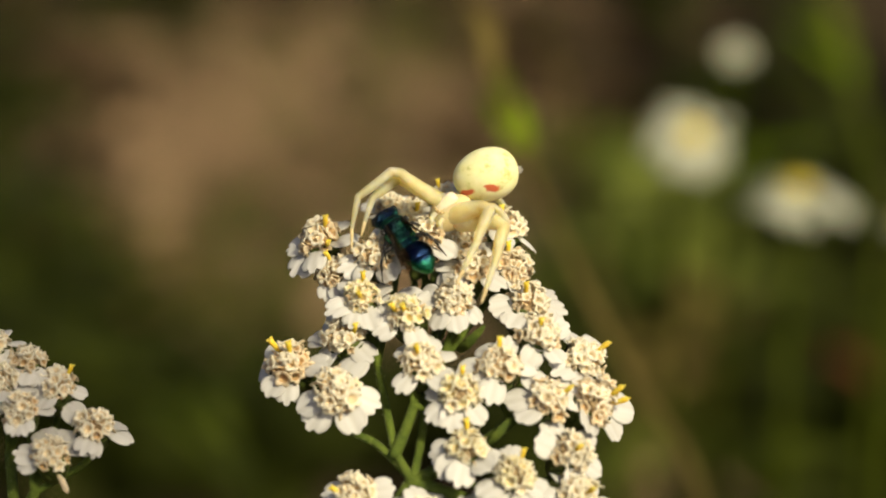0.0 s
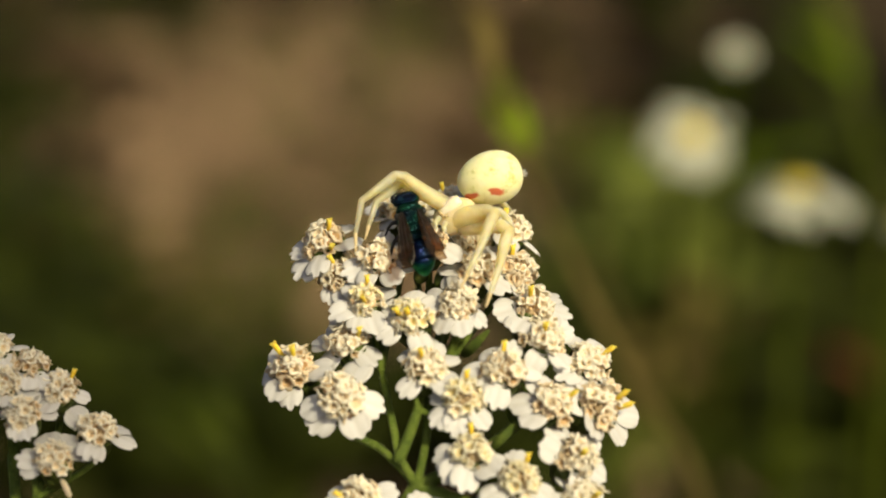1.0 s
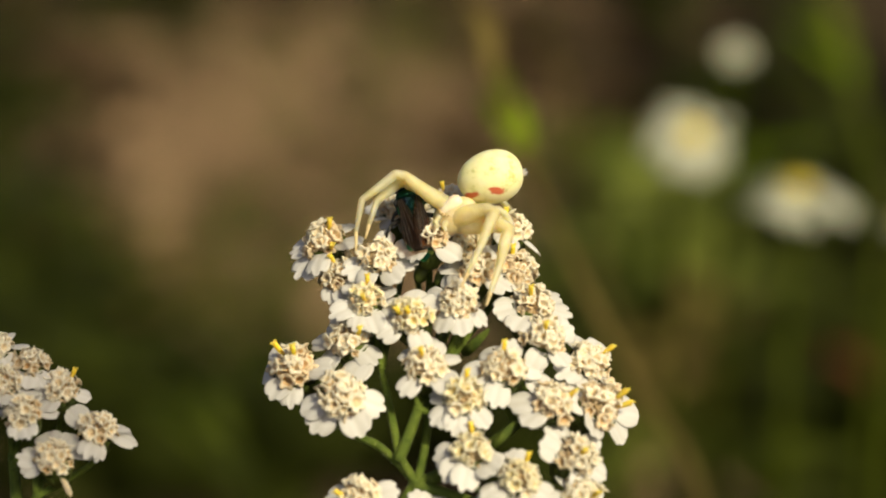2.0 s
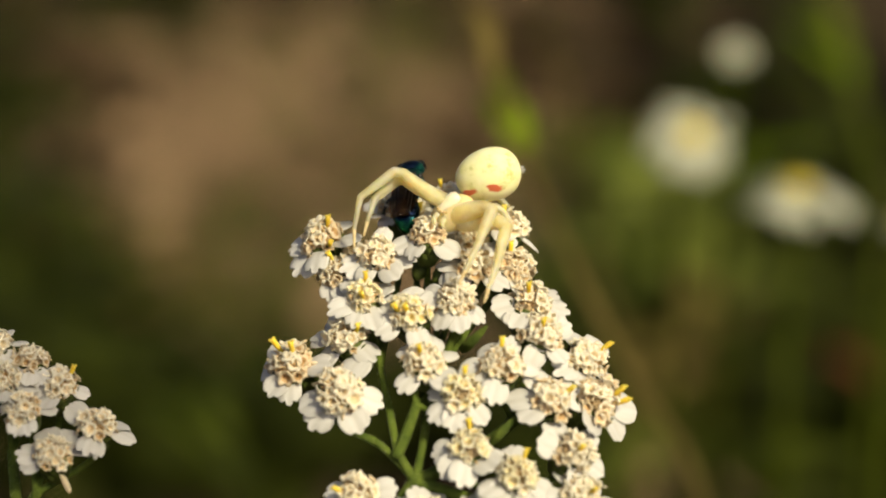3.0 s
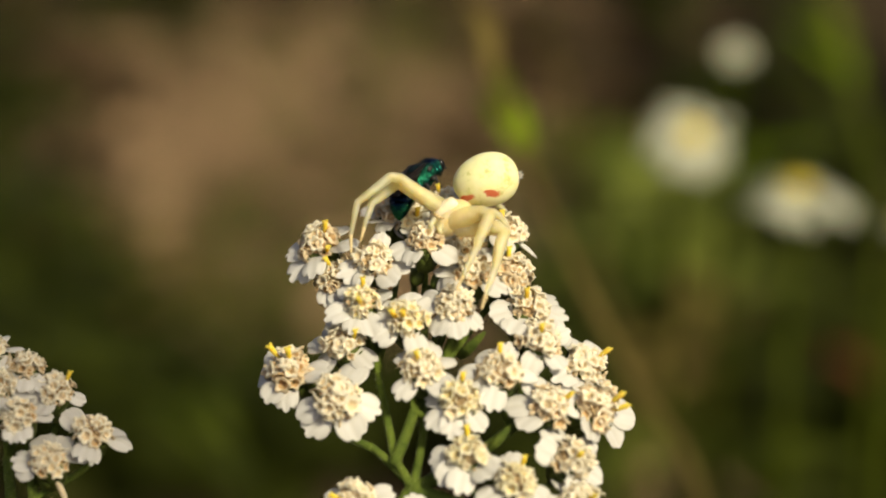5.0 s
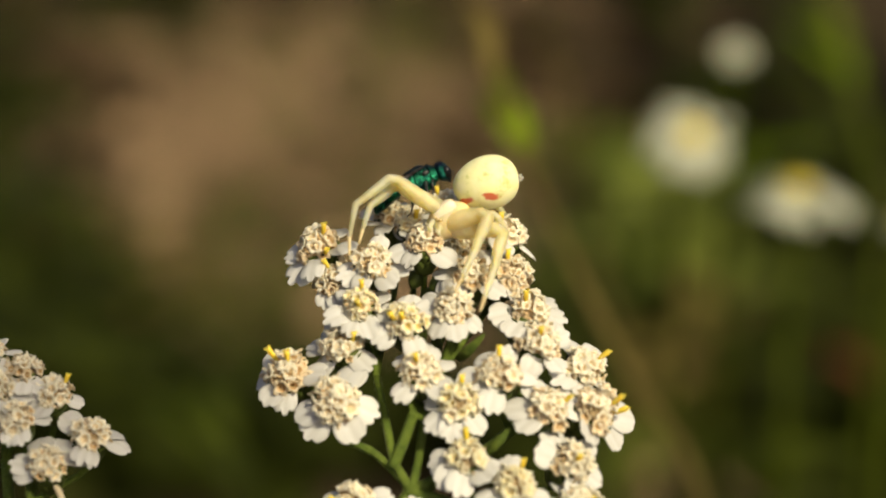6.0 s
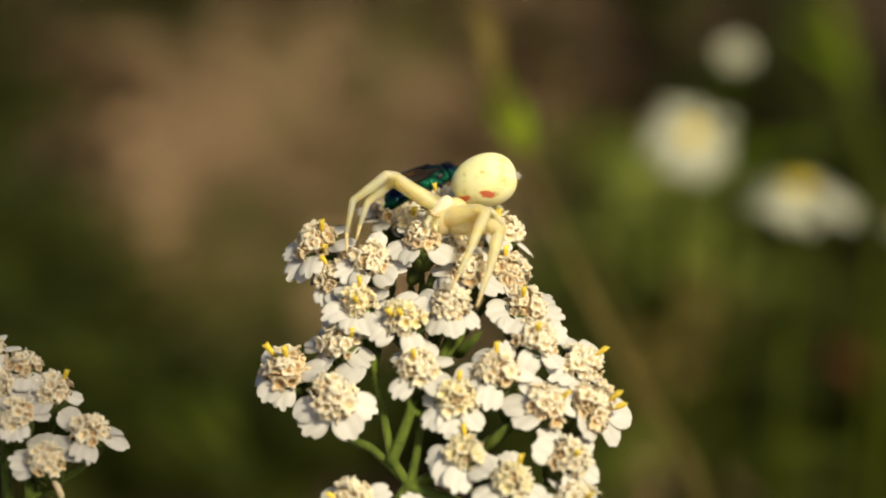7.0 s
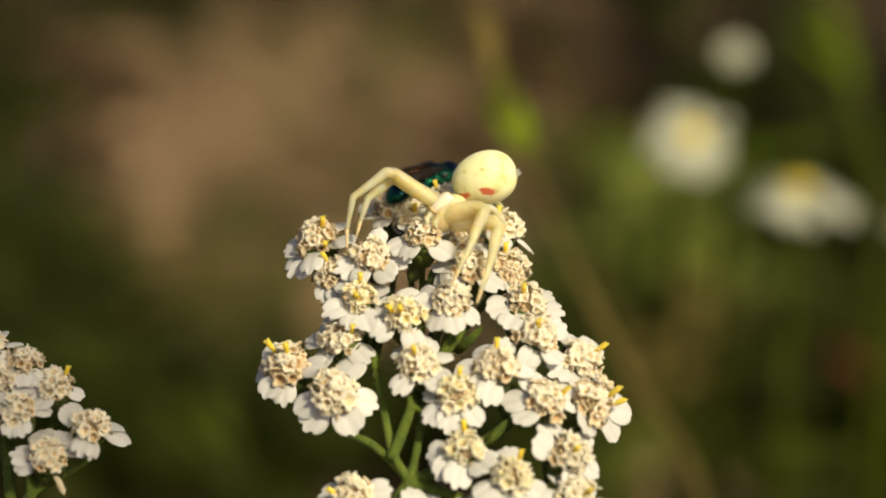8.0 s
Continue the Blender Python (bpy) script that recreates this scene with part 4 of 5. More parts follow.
# low right and low left, cut by the edge of view
big.head("low_right", (1.97, -14.84, 2.50), (0.0, 0.7, 0.7), (182, 222, 250, 320, 350), ((0, 1.57),), hue=2)
big.head("low_right", (5.58, -16.93, 3.50), (0.05, 0.55, 0.8), (105, 200, 225, 335, 290), ((0.52, 1.57),), hue=2)
big.head("low_right", (9.93, -15.32, 2.00), (0.35, 0.55, 0.7), (160, 118, 325, 285, 40), ((0.44, 0.44),))
big.head("low_right", (10.43, -18.43, 3.00), (0.3, 0.6, 0.7), (45, 120, 180, 330, 250), ((0.7, 0.44),))
big.head("low_right", (3.57, -20.36, 4.00), (0.0, 0.6, 0.8), (100, 60, 140, 200, 340))
big.head("low_left", (-6.52, -18.31, 2.50), (-0.2, 0.65, 0.7), (30, 5, 180, 230, 330), ((-1.31, 0.26),))
big.head("low_left", (-1.53, -20.21, 3.50), (0.0, 0.6, 0.8), (100, 65, 140, 220, 320))


def bract_leaf(plant, a, b, width, mat, label="small curved green leaf"):
    """A small narrow leaf between two stage points, folded along its midrib, with a hooked tip."""
    a, b = plant.local(a), plant.local(b)
    way = (b - a)
    side = way.cross(ROT @ Vector((0, 0, 1))).normalized()
    up = side.cross(way).normalized()
    bm = bmesh.new()
    rings = []
    for i in range(13):
        t = i / 12
        half = width * MM * (0.35 + 0.65 * math.sin(math.pi * min(1, t * 1.02)) ** 0.8) * (1 if t < 0.92 else 0.55) * (1 + 0.1 * math.sin(i * 2.6))
        p = a + way * t + up * way.length * (0.16 * math.sin(math.pi * t)) + side * way.length * 0.10 * t * t
        rings.append([p + side * half + up * half * 0.5, p, p - side * half + up * half * 0.5, p - side * half * 0.9 + up * half * 0.35, p - up * 0.16 * width * MM, p + side * half * 0.9 + up * half * 0.35])
    ring_mesh(bm, rings)
    return part("leaf", bm, mat, plant.ob, label)


bract_leaf(big, (1.3, -8.0, -3), (3.0, -5.6, 0), 0.42, STEM)
bract_leaf(big, (3.4, -15.19, 0), (5.2, -12.6, 1), 0.36, STEM)
bract_leaf(big, (-0.9, -4.0, -6), (0.6, -1.6, -4.5), 0.5, STEM)
for c, size in (((-0.36, -2.05, -4.5), 0.75), ((-1.89, -1.67, -6), 0.9), ((-1.08, -3.11, -6), 0.8)):
    bm = bmesh.new()
    egg(bm, big.local(c), (size * MM, size * 0.72 * MM, size * 0.72 * MM), ROT @ Matrix.Rotation(radians(60), 3, "Z"), 0.1, 14, 10)
    part("bud", bm, BRACT, big.ob, "closed green bud")

small = Yarrow((-0.031, 0.006), "smaller white yarrow cluster beside the larger one")
small.stem((-33.18, -21.52, -2), 0.0009)
small.branch("mid", (-31.59, -18.99, -1), 0.0004)
small.branch("back", (-34, -15.98, -4), 0.0004)
small.head("back", (-35.23, -7.3, -3), (-0.2, 0.8, 0.5), (20, 330, 70, 200, 260), size=0.93, petal=0.88)
small.head("back", (-32.35, -8.50, -2.5), (0.0, 0.85, 0.45), (170, 195, 285, 220, 320), hue=1, size=0.93, petal=0.9)
small.head("back", (-34.13, -9.93, -1), (0.0, 0.7, 0.6), (40, 350, 100, 250, 300), size=0.93, petal=0.88)
small.head("mid", (-29.9, -10.40, -2), (0.1, 0.75, 0.6), (165, 195, 120, 235, 350), ((1.13, 1.31),), single=True, size=0.96, petal=0.82)
small.head("mid", (-32.55, -12.1, 0), (-0.1, 0.65, 0.7), (260, 295, 15, 160, 75), single=True, size=0.95, petal=0.9)
small.head("mid", (-26.85, -13.50, -1), (0.15, 0.7, 0.65), (8, 275, 150, 352, 255), single=True, size=0.98, petal=1.05)
small.head("mid", (-30.05, -15.65, 0.50), (0.0, 0.65, 0.7), (172, 192, 115, 55, 25), single=True, size=0.98, petal=1.02)
small.branch("low", (-30.49, -20.31, -3), 0.0004)
bm = bmesh.new()
tube(bm, [small.local(q) for q in ((-29.5, -17.23, 0.5), (-29.11, -17.63, 0.8), (-28.76, -18.41, 0.8), (-28.67, -18.67, 0.8))], [0.00012, 0.00026, 0.00024, 0.00008], 8)
part("withered_floret", bm, AGED, small.ob, "drooping withered tan floret")


# ---- crab spider ----
SPIDER_AT = Vector((3.49, 5.95, -5))
spider = thing("crab_spider", STAGE @ Matrix.Translation(SPIDER_AT * MM), "pale yellow crab spider with red flank marks waiting on the yarrow", "spider")


def sp(p):
    return (Vector(p) - SPIDER_AT) * MM


bm = bmesh.new()
egg(bm, (0, 0, 0), (2.62 * MM, 2.12 * MM, 2.2 * MM), Matrix.Rotation(radians(14), 3, "Z"), 0.10, 40, 28, 0.92)
abdomen = part("abdomen", bm, SPIDER_SKIN, spider, "round pale yellow abdomen with red marks")
for a, b, c in ((0.28, 0.1, 2.85), (0.05, 0.3, 2.95), (-0.25, 0.1, 2.9), (0.0, -0.1, 3.0), (-0.12, 0.35, 2.85), (0.16, 0.4, 2.8)):
    bm = bmesh.new()
    tube(bm, [(2.3 * MM, (0.35 + a * 0.5) * MM, b * MM), (c * MM, (0.4 + a) * MM, b * MM)], [0.15 * MM, 0.03 * MM], 6)
    part("spinneret", bm, SKIN, abdomen)
bm = bmesh.new()
egg(bm, sp((0.71, 2.9, -4.2)), (1.9 * MM, 1.35 * MM, 1.5 * MM), Matrix.Rotation(radians(32), 3, "Z"), -0.05, 28, 18)
thorax = part("cephalothorax", bm, SKIN, spider, "waxy yellow head and thorax")
bm = bmesh.new()
egg(bm, sp((0.38, 3.62, -3.35)), (1.02 * MM, 0.60 * MM, 0.60 * MM), Matrix.Rotation(radians(42), 3, "Z"), 0.08, 22, 14, 0.55)
part("pale_back_patch", bm, PALE, thorax, "whitish patch on the back")
bm = bmesh.new()
tube(bm, [sp(p) for p in ((-0.56, 3.42, -3.0), (-0.50, 3.16, -2.8), (-0.28, 2.96, -2.65), (0.0, 2.84, -2.7), (0.22, 2.86, -2.9))], [0.06 * MM, 0.15 * MM, 0.17 * MM, 0.14 * MM, 0.05 * MM], 8)
part("eye_ridge", bm, TARSUS, thorax, "tan ridge that bears the eyes")
for p in ((-0.50, 3.20, -2.66), (-0.30, 2.99, -2.48), (-0.06, 2.88, -2.52), (0.14, 2.86, -2.74)):
    bm = bmesh.new()
    egg(bm, sp(p), (0.085 * MM,) * 3, None, 0, 8, 6)
    part("eye", bm, CLAW, thorax, "tiny brown eye")


def spider_leg(points, radii, label=""):
    """A jointed leg: femur, patella, tibia, metatarsus and tarsus, each tapered."""
    names = ("leg", "patella", "tibia", "metatarsus", "tarsus")
    top = None
    for i in range(len(points) - 1):
        a, b = sp(points[i]), sp(points[i + 1])
        bm = bmesh.new()
        d = b - a
        steps = 7
        way = d.normalized()
        r1, r2 = radii[i] * MM, radii[i + 1] * MM
        side = way.orthogonal() * r1 * (0.10 if i in (0, 2) else 0.0)
        pts = [a + d * (j / steps) + side * math.sin(math.pi * j / steps) for j in range(steps + 1)]
        rr = [(r1 + (r2 - r1) * j / steps) * (1 + (0.16 if i == 0 else 0.10 if i == 2 else 0) * math.sin(math.pi * j / steps)) for j in range(steps + 1)]
        pts = [a - way * r1 * q for q in (0.98, 0.8, 0.45)] + pts + [b + way * r2 * q for q in (0.45, 0.8, 0.98)]
        rr = [r1 * q for q in (0.2, 0.6, 0.89)] + rr + [r2 * q for q in (0.89, 0.6, 0.2)]
        tube(bm, pts, rr, 14)
        mat = LEG_SKIN if i < 4 else TARSUS
        ob = part(names[i], bm, mat, top or spider, label if i == 0 else "")
        top = top or ob
    return top


LONG = "long translucent yellow foreleg"
spider_leg(((0.18, 3.51, -3.6), (-3.18, 5.97, -2.9), (-3.95, 6.08, -2.7), (-6.52, 4.1, -2.2), (-7, 1.58, -2), (-6.99, 0.18, -1.8)), (0.60, 0.40, 0.38, 0.27, 0.16, 0.08), LONG)
spider_leg(((0.45, 3.62, -4.6), (-3.22, 5.66, -4.5), (-3.80, 5.48, -4.4), (-5.42, 4.05, -3.8), (-6.03, 2.17, -3.4), (-6.29, 1.11, -3.2)), (0.62, 0.52, 0.48, 0.29, 0.17, 0.08), LONG)
spider_leg(((0.89, 2.62, -3.4), (3.16, 3.29, -1.6), (3.72, 3.06, -1), (2.7, 0.57, 0), (1.65, -1.6, 0.8), (1.17, -2.55, 1)), (0.74, 0.56, 0.48, 0.32, 0.19, 0.10), LONG)
spider_leg(((1.51, 2.18, -3.6), (4.23, 2.16, -2.2), (4.84, 1.71, -1.8), (4.19, -0.83, -0.6), (3.39, -3.08, 0.4), (3.08, -4.03, 0.6)), (0.80, 0.58, 0.50, 0.33, 0.19, 0.10), LONG)
SHORT = "short hind leg held under the abdomen"
spider_leg(((1.26, 3.82, -5.6), (0.72, 4, -5.9), (0.45, 3.73, -5.9), (0.18, 2.93, -6), (0.09, 2.57, -6)), (0.42, 0.32, 0.28, 0.18, 0.1), SHORT)
spider_leg(((2.06, 3.08, -4.8), (4.11, 3.35, -4.6), (4.55, 3.08, -4.6), (5.19, 2.28, -4.8), (5.36, 1.74, -4.8)), (0.42, 0.32, 0.28, 0.2, 0.1), SHORT)
spider_leg(((1.85, 4.01, -6.4), (3.73, 4.5, -8), (4.19, 4.33, -8.2), (5.2, 3.42, -8.6), (5.52, 2.78, -8.6)), (0.42, 0.3, 0.26, 0.18, 0.1), SHORT)
for a, b, c in (((-0.53, 2.78, -2.6), (-0.84, 2.34, -2.2), (-0.7, 1.94, -2)), ((0, 2.34, -2.5), (-0.18, 1.98, -2.1), (0, 1.67, -1.9))):
    bm = bmesh.new()
    tube(bm, [sp(a), sp(b), sp(c)], [0.24 * MM, 0.2 * MM, 0.1 * MM], 8)
    part("palp", bm, SKIN, thorax)


# ---- cuckoo wasp; x forward, z up, origin at mid-body ----
wasp = thing("cuckoo_wasp", Matrix.Translation(at((0, 0, 0))), "metallic green and blue cuckoo wasp with smoky wings on yarrow", "wasp")


WM = 1.19 * MM


def mm(*p):
    return Vector(p) * WM


def shell(name, rows, mat, parent, label="", k=32, square=0.85, rough=0.0, shift=0.0):
    """One plate of the body: cross-sections (x, half width, top, bottom) skinned along x; rough pits it."""
    bm = bmesh.new()
    rings = []
    for x, w, top, low in rows:
        ring = []
        for j in range(k):
            a = 2 * math.pi * j / k
            c, d = math.cos(a), math.sin(a)
            y = w * math.copysign(abs(c) ** square, c)
            mid = (top + low) * 0.5
            z = mid + (top - low) * 0.5 * math.copysign(abs(d) ** square, d)
            bump = rough * noise.noise((x * 5.5, y * 5.5, z * 5.5 + 3))
            ring.append(mm(x + shift, y * (1 + bump), mid + (z - mid) * (1 + bump)))
        rings.append(ring)
    ring_mesh(bm, rings)
    return part(name, bm, mat, parent, label)


def bulged(x0, x1, w0, w1, t0, t1, l0, l1, swell=0.10, n=9):
    """Cross-sections from x0 to x1 with rounded ends and a swelling between."""
    rows = []
    for i in range(n + 1):
        u = i / n
        end = min(1.0, math.sin(math.pi * (0.06 + 0.88 * u)) * 2.4) ** 0.5
        puff = 1 + swell * math.sin(math.pi * u)
        t, l = t0 + (t1 - t0) * u, l0 + (l1 - l0) * u
        mid = (t + l) * 0.5
        rows.append((x0 + (x1 - x0) * u, (w0 + (w1 - w0) * u) * puff * end, mid + (t - mid) * puff * end, mid + (l - mid) * puff * end))
    return rows


wasp_thorax = shell("thorax", bulged(0.35, 1.62, 0.82, 0.88, 0.80, 0.80, -0.85, -0.75, 0.08), GREEN_SHELL, wasp, "punctured metallic green thorax", rough=0.10)
shell("scutellum", bulged(-0.12, 0.50, 0.62, 0.84, 0.52, 0.80, -0.45, -0.75, 0.12), GREEN_SHELL, wasp_thorax, rough=0.12)
shell("propodeum", bulged(-0.42, 0.05, 0.50, 0.72, 0.22, 0.46, -0.40, -0.60, 0.05), BLUE_SHELL, wasp_thorax, rough=0.10)
shell("collar", bulged(1.52, 2.12, 0.90, 0.70, 0.78, 0.50, -0.60, -0.50, 0.06), GREEN_SHELL, wasp_thorax, "green collar behind the head", rough=0.10)
shell("breastplate", bulged(0.55, 1.85, 0.70, 0.62, -0.2, -0.1, -1.02, -0.80, 0.06), GREEN_SHELL, wasp_thorax, rough=0.10)
shell("neck", bulged(1.95, 2.35, 0.50, 0.42, 0.22, 0.18, -0.40, -0.40, 0.0), DARK, wasp_thorax)
for s in (-1, 1):
    bm = bmesh.new()
    egg(bm, mm(1.30, s * 0.92, 0.42), (0.26 * WM, 0.15 * WM, 0.18 * WM), None, 0, 12, 8)
    part("tegula", bm, DARK, wasp_thorax, "dark scale over the wing base")
    bm = bmesh.new()
    tube(bm, [mm(-0.15, s * 0.45, 0.05), mm(-0.28, s * 0.72, 0.02), mm(-0.40, s * 0.80, 0.0)], [0.18 * WM, 0.12 * WM, 0.02 * WM], 7)
    part("spine", bm, BLUE_SHELL, wasp_thorax)
wasp_head = shell("head", ((2.08, 0.40, 0.25, -0.35), (2.16, 0.68, 0.48, -0.52), (2.34, 0.86, 0.62, -0.66), (2.56, 0.92, 0.66, -0.76), (2.76, 0.87, 0.58, -0.82), (2.92, 0.74, 0.42, -0.78), (3.02, 0.50, 0.18, -0.64), (3.06, 0.22, -0.05, -0.45)),
                  BLUE_SHELL, wasp, "blue-green metallic head", rough=0.04)
for s in (-1, 1):
    bm = bmesh.new()
    egg(bm, mm(2.74, s * 0.79, -0.06), (0.27 * WM, 0.22 * WM, 0.44 * WM), None, 0, 18, 12)
    part("eye", bm, EYE_DARK, wasp_head, "glossy dark compound eye")
    bm = bmesh.new()
    tube(bm, [mm(2.98, s * 0.15, -0.35), mm(3.12, s * 0.3, -0.2), mm(3.18, s * 0.56, -0.2), mm(3.08, s * 0.8, -0.4), mm(2.98, s * 0.88, -0.62)], [0.055 * WM, 0.05 * WM, 0.05 * WM, 0.045 * WM, 0.03 * WM], 6)
    part("antenna", bm, DARK, wasp_head)
    bm = bmesh.new()
    tube(bm, [mm(2.74, s * 0.36, -0.74), mm(2.84, s * 0.24, -0.88), mm(2.86, s * 0.06, -0.94)], [0.11 * WM, 0.08 * WM, 0.03 * WM], 7)
    part("jaw", bm, DARK, wasp_head)
for y in (-0.16, 0.0, 0.16):
    bm = bmesh.new()
    egg(bm, mm(2.52 if y else 2.62, y, 0.64), (0.06 * WM,) * 3, None, 0, 8, 6)
    part("ocellus", bm, EYE_DARK, wasp_head)
GASTER_X = -0.40
wasp_gaster = shell("gaster", ((-0.36, 0.14, 0.02, -0.26), (-0.46, 0.37, 0.30, -0.34), (-0.62, 0.65, 0.52, -0.40), (-0.85, 0.84, 0.66, -0.44), (-1.10, 0.92, 0.72, -0.46), (-1.22, 0.93, 0.72, -0.46), (-1.24, 0.86, 0.66, -0.42)),
                    GASTER_SHELL, wasp, "smooth blue-green segmented gaster", square=0.95, shift=-GASTER_X)
shell("gaster_segment", ((-1.14, 0.88, 0.68, -0.46), (-1.18, 0.96, 0.76, -0.48), (-1.45, 0.99, 0.78, -0.50), (-1.80, 0.93, 0.70, -0.50), (-2.05, 0.84, 0.58, -0.50), (-2.08, 0.77, 0.52, -0.46)), GASTER_SHELL, wasp_gaster, square=0.95, shift=-GASTER_X)
shell("gaster_segment", ((-1.98, 0.79, 0.54, -0.48), (-2.02, 0.85, 0.60, -0.51), (-2.25, 0.76, 0.46, -0.52), (-2.50, 0.60, 0.28, -0.52), (-2.72, 0.40, 0.06, -0.50), (-2.86, 0.21, -0.16, -0.46), (-2.92, 0.07, -0.28, -0.40)), GASTER_SHELL, wasp_gaster, square=0.95, shift=-GASTER_X)


def wing_mesh(length, width):
    """A membranous wing along -x from its hinge, with raised veins."""
    bm = bmesh.new()
    n = 10
    top, low = [], []
    for i in range(n + 1):
        t = i / n
        half = width * 0.5 * (0.18 + 0.82 * math.sin(math.pi * min(1, t * 0.62 + 0.02)) ** 0.9) * (1 if t < 0.9 else 0.75)
        row = [mm(-length * t, half * (s - 0.3), 0.05 * math.sin(6 * t + s)) for s in (-1, -0.5, 0, 0.5, 1)]
        top.append([bm.verts.new(p + mm(0, 0, 0.012)) for p in row])
        low.append([bm.verts.new(p - mm(0, 0, 0.012)) for p in row])
    for i in range(n):
        for j in range(4):
            bm.faces.new((top[i][j], top[i][j + 1], top[i + 1][j + 1], top[i + 1][j]))
            bm.faces.new((low[i][j + 1], low[i][j], low[i + 1][j], low[i + 1][j + 1]))
        for j in (0, 4):
            bm.faces.new((top[i][j], top[i + 1][j], low[i + 1][j], low[i][j]))
    bm.faces.new(top[-1] + low[-1][::-1])
    return bm


def vein_mesh(length, width, s0, s1, l1):
    bm = bmesh.new()
    tube(bm, [mm(0, width * s0, 0.03), mm(-length * 0.5, width * (s0 + s1) * 0.6, 0.05), mm(-length * l1, width * s1, 0.03)], [0.035 * WM, 0.025 * WM, 0.015 * WM], 5)
    return bm


WINGS = []
for s in (1, -1):
    for name, x, length, width, z in (("forewing", 1.35, 4.0, 1.12, 0.80), ("hindwing", 0.9, 2.9, 0.95, 0.70)):
        bm = wing_mesh(length, width)
        if s < 0:
            bm.transform(Matrix.Scale(-1, 4, (0, 1, 0)))
            bmesh.ops.reverse_faces(bm, faces=bm.faces)
        ob = part(name, bm, WING, wasp, "smoky brown membranous wing", pose(x * WM, s * 0.62 * WM, z * WM))
        for vein in ((0.12, 0.2, 0.95), (0.02, 0.0, 0.8), (-0.1, -0.3, 0.7)):
            part("vein", vein_mesh(length, width * s, *vein), DARK, ob)
        WINGS.append((ob, s, x, z, name))
LEGS = []
for s in (1, -1):
    for x, reach, fore, drop in ((1.75, 0.42, -0.35, 0.6), (1.2, 1.1, -0.4, 0.85), (0.6, 1.55, -1.2, 1.0)):
        bm = bmesh.new()
        tube(bm, [mm(0, 0, 0), mm(fore * 0.35, s * reach * 0.55, 0.2), mm(fore * 0.45, s * reach * 0.75, 0.15)], [0.15 * WM, 0.17 * WM, 0.12 * WM], 7)
        ob = part("leg", bm, DARK, wasp, "thin dark leg", pose(x * WM, s * 0.42 * WM, -0.4 * WM))
        bm = bmesh.new()
        tube(bm, [mm(fore * 0.45, s * reach * 0.75, 0.18), mm(fore * 0.8, s * reach, -0.35 * drop), mm(fore * 0.95, s * reach * 1.05, -0.75 * drop)], [0.10 * WM, 0.11 * WM, 0.07 * WM], 6)
        part("tibia", bm, DARK, ob)
        bm = bmesh.new()
        tube(bm, [mm(fore * 0.95, s * reach * 1.05, -0.72 * drop), mm(fore * 1.2, s * reach * 1.15, -1.1 * drop), mm(fore * 1.5, s * reach * 1.2, -1.2 * drop)], [0.06 * WM, 0.05 * WM, 0.03 * WM], 5)
        part("tarsus", bm, DARK, ob)
        LEGS.append((ob, s, x, fore))


# ---- what moves ----
SWAY = ((0.0, -2.5, 1), (0.5, 2, 4.5), (1.0, 5, 7.8), (1.5, 6.3, 8), (2.3, 4.5, 4), (3.0, 2, 1), (3.5, 0, 0), (4.0, -1.4, 0.2), (4.5, -1.4, 6.2),
        (5.2, -2.5, 12), (6.0, -4, 15.2), (6.5, -6.6, 12.8), (7.0, -8, 9.4), (7.5, -8.8, 6), (8.0, -7.5, 3))


def sway_angles(side, down):
    """The lean about the foot, in degrees, that carries the cluster by so many 1/23 mm."""
    return math.degrees(down * 0.0435 * MM / (0.43 * math.sin(radians(LEAN)))), math.degrees(side * 0.0435 * MM / 0.43)


def sway_matrix(t, foot):
    for (t0, a0, b0), (t1, a1, b1) in zip(SWAY, SWAY[1:]):
        if t <= t1:
            k = (t - t0) / (t1 - t0)
            rx, ry = sway_angles(a0 + (a1 - a0) * k, b0 + (b1 - b0) * k)
            break
    return Matrix.Translation(foot) @ pose(0, 0, 0, rx, ry, 0)


def wasp_pose(nose, tail, back):
    """The wasp's pose from its two ends and the direction of its back, in the stage frame."""
    a, b = at(nose), at(tail)
    x = (a - b).normalized()
    z = ROT @ Vector(back)
    z = (z - x * z.dot(x)).normalized()
    m = Matrix((x, z.cross(x), z)).transposed().to_4x4()
    return Matrix.Translation((a + b) * 0.5) @ m


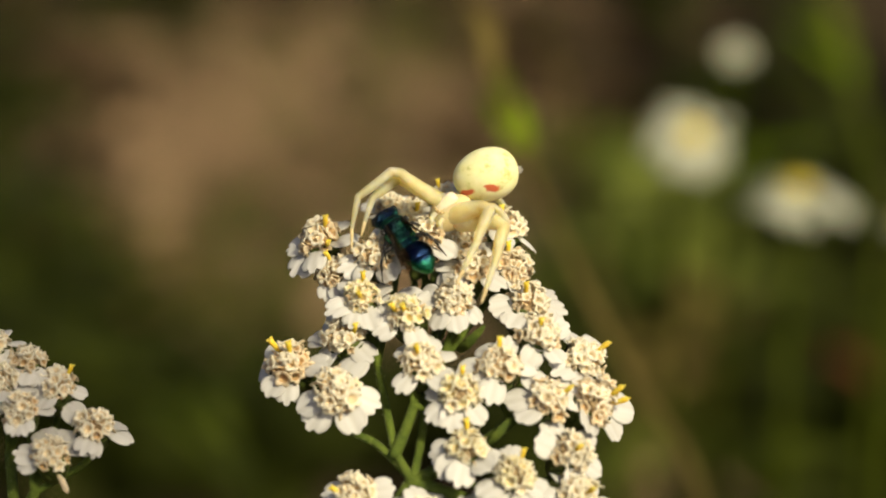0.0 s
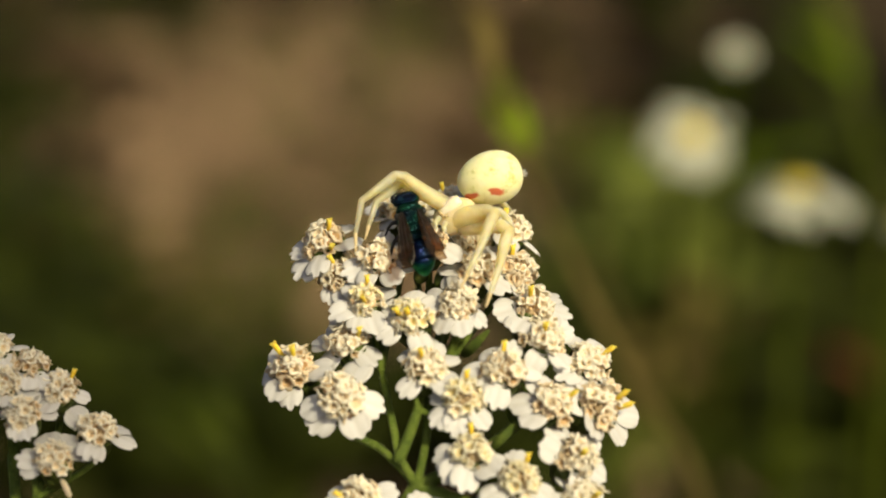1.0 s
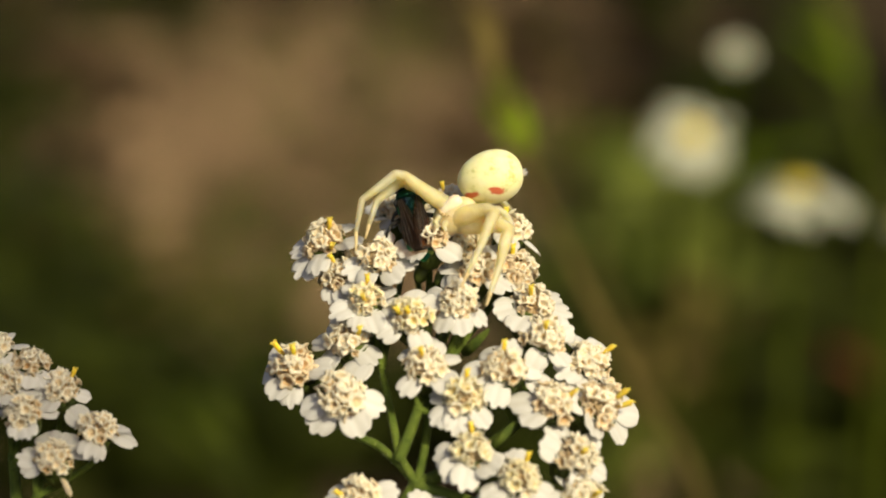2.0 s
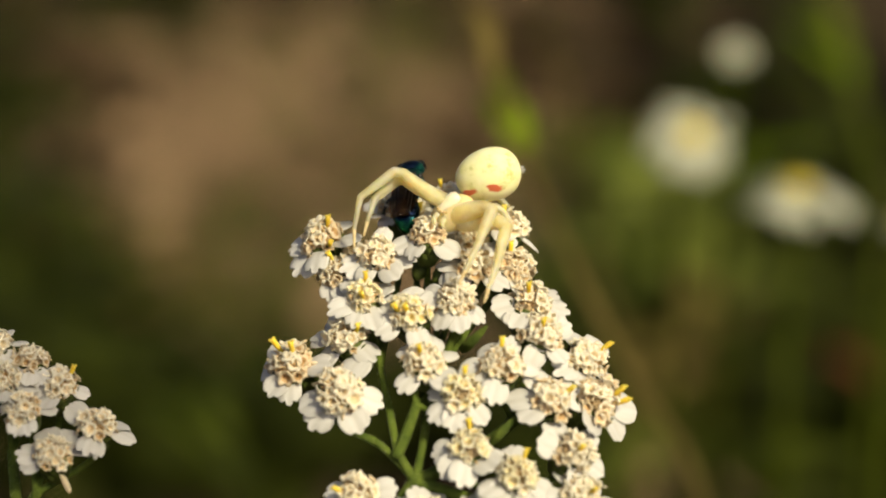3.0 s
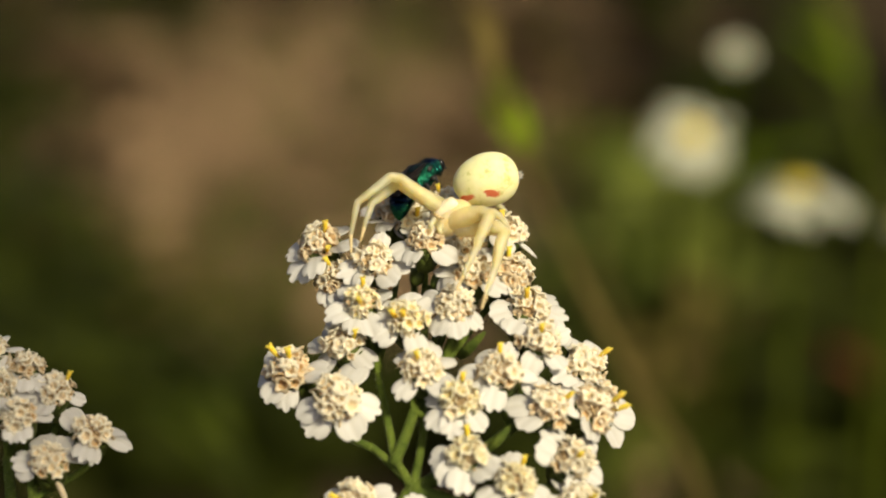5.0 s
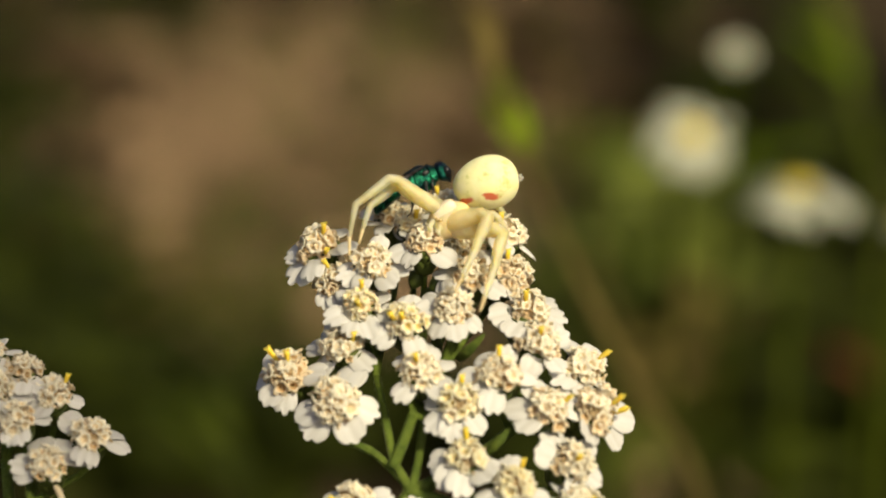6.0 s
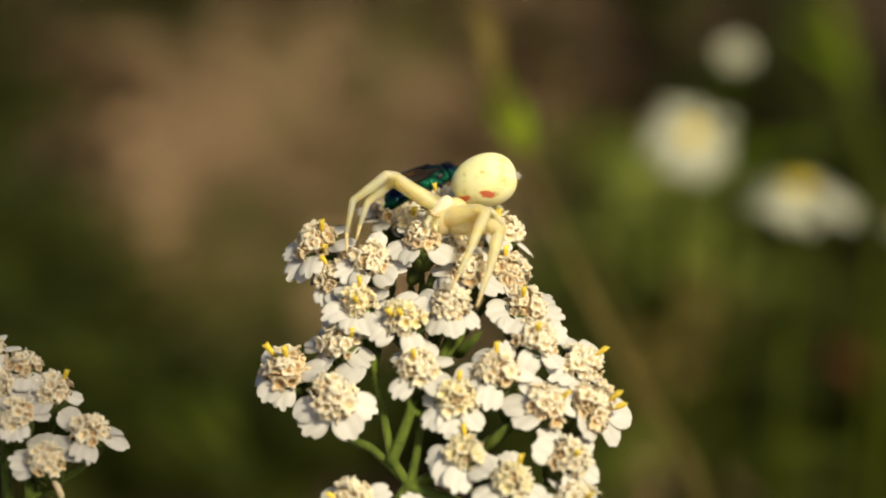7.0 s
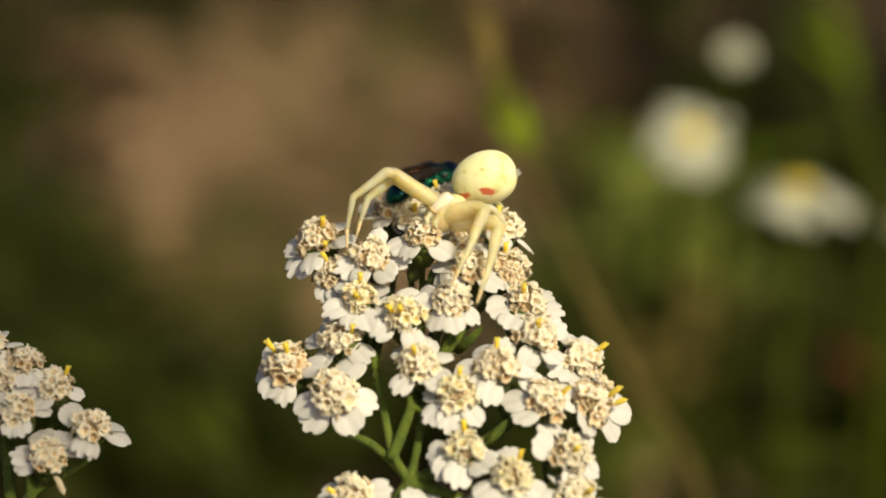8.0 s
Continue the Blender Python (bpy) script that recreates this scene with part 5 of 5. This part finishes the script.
def motions():
    for plant in (big, small):
        walk(plant.ob, [(t, sway_matrix(t, plant.base)) for t, _, _ in SWAY])
    rest = spider.matrix_basis.copy()
    creep = ((0.0, 0, 0, 0), (3.5, 0, 0, 0), (4.5, -0.02, 0, 0), (6.0, -0.06, 0.03, 0), (7.0, -0.12, 0.08, 0), (8.0, -0.14, 0.08, 0))
    rows = []
    for t, _, _ in SWAY:
        for (t0, *a), (t1, *b) in zip(creep, creep[1:]):
            if t <= t1:
                k = (t - t0) / (t1 - t0)
                du, dv, turn = (p + (q - p) * k for p, q in zip(a, b))
                break
        rows.append((t, sway_matrix(t, big.base) @ Matrix.Translation(-big.base) @ rest @ pose(du * MM, dv * MM, 0, 0, 0, turn)))
    walk(spider, rows)
    walk(abdomen, [(t, pose(du * MM, dv * MM, 0, 0, turn, 0)) for t, du, dv, turn in ((0.0, 0, -0.03, 0), (4.5, 0, -0.04, 0), (6.0, 0.12, -0.13, -4), (7.0, 0.22, -0.25, -7), (8.0, 0.24, -0.29, -8))])
    walk(wasp, [(t, wasp_pose(a, b, up)) for t, a, b, up in (
        (0.0, (-4.75, 2.75, -3.4), (-0.95, -1.6, 0.6), (0.1, 0.25, 0.95)),
        (0.5, (-4.7, 2.68, -3.4), (-0.95, -1.7, 0.6), (0.1, 0.25, 0.95)),
        (0.7, (-3.97, 3.48, -2.4), (-1.05, -2.13, -0.2), (0.08, 0.3, 0.9)),
        (1.0, (-3.1, 4.56, -3.2), (-1.22, -2.22, -0.4), (0.0, 0.3, 0.9)),
        (1.5, (-3.16, 4.8, -3.8), (-1.18, -1.79, -0.6), (0.05, 0.3, 0.9)),
        (1.7, (-3.16, 4.85, -4), (-1.18, -1.7, -0.8), (0.05, 0.3, 0.9)),
        (2.3, (-2.93, 6, -6.5), (-2.05, 0.4, -4), (-0.2, 0.3, 0.9)),
        (2.8, (-2.65, 6.45, -9), (-3, 1.66, -5), (-0.3, 0.35, 0.9)),
        (3.0, (-2.56, 6.59, -9.2), (-3.04, 1.84, -5.1), (-0.35, 0.4, 0.85)),
        (3.2, (-2.48, 7.11, -9.4), (-3.76, 2.73, -5.1), (-0.4, 0.5, 0.8)),
        (3.5, (-1.98, 7.58, -9.9), (-4.11, 3.71, -4.7), (-0.45, 0.6, 0.7)),
        (3.7, (-1.85, 7.06, -10.7), (-4.23, 4.59, -4.2), (-0.5, 0.7, 0.6)),
        (4.2, (-1.85, 7.02, -10.7), (-4.28, 4.59, -4.2), (-0.5, 0.7, 0.6)),
        (4.7, (-1.71, 6.79, -10.7), (-4.32, 4.37, -4.2), (-0.5, 0.7, 0.6)),
        (5.2, (-0.09, 6.8, -8.6), (-4.48, 3.27, -5.2), (-0.35, 0.85, 0.4)),
        (5.8, (0.42, 6.50, -7.4), (-6.2, 3.85, -6.2), (-0.3, 0.92, 0.2)),
        (6.3, (0.42, 6.50, -7.4), (-6.2, 3.85, -6.2), (-0.3, 0.92, 0.2)),
        (6.7, (0.85, 6.65, -8.0), (-5.85, 4.1, -6.6), (-0.3, 0.92, 0.25)),
        (7.0, (1.01, 6.5, -9.6), (-5.05, 4.0, -6.7), (-0.2, 0.85, 0.5)),
        (7.5, (1.01, 6.5, -10), (-4.8, 4.3, -6.5), (-0.2, 0.8, 0.55)),
        (8.0, (1.1, 6.5, -10.2), (-4.55, 4.55, -6.5), (-0.15, 0.8, 0.6)),
    )])
    spread = ((0.0, 9, 68, -3), (0.5, 9, 66, -3), (0.8, 9, 30, 2), (1.0, 9, 16, 3), (1.2, 4, 12, 2), (1.5, -3, 10, 2), (3.0, -3, 12, 2), (3.5, -2, 10, 4), (5.8, -2, 8, -10), (6.5, -2, 8, -10), (7.0, -2, 14, 2), (8.0, -2, 14, 3))
    for ob, s, x, z, name in WINGS:
        extra = 6 if name == "hindwing" else 0
        walk(ob, [(t, pose(x * WM, s * 0.62 * WM, z * WM, s * -roll, lift, s * -(a + extra))) for t, a, roll, lift in spread])
    curl = ((0.0, 0), (2.8, -4), (3.2, -10), (3.5, -20), (4.7, -26), (5.8, -17), (6.5, -17), (7.0, -14), (8.0, -12))
    walk(wasp_gaster, [(t, pose(GASTER_X * WM, 0, 0, 0, a, 0)) for t, a in curl])
    for i, (ob, s, x, fore) in enumerate(LEGS):
        rows = []
        for k in range(33):
            t = k * 0.25
            moving = 1.0 if t < 1.25 or 1.9 < t < 3.6 or 4.9 < t < 5.8 or 6.4 < t < 7.2 else 0.15
            rows.append((t, pose(x * WM, s * 0.42 * WM, -0.4 * WM, 0, 0, 14 * moving * math.sin(9 * t + i * 2.1))))
        walk(ob, rows)


motions()
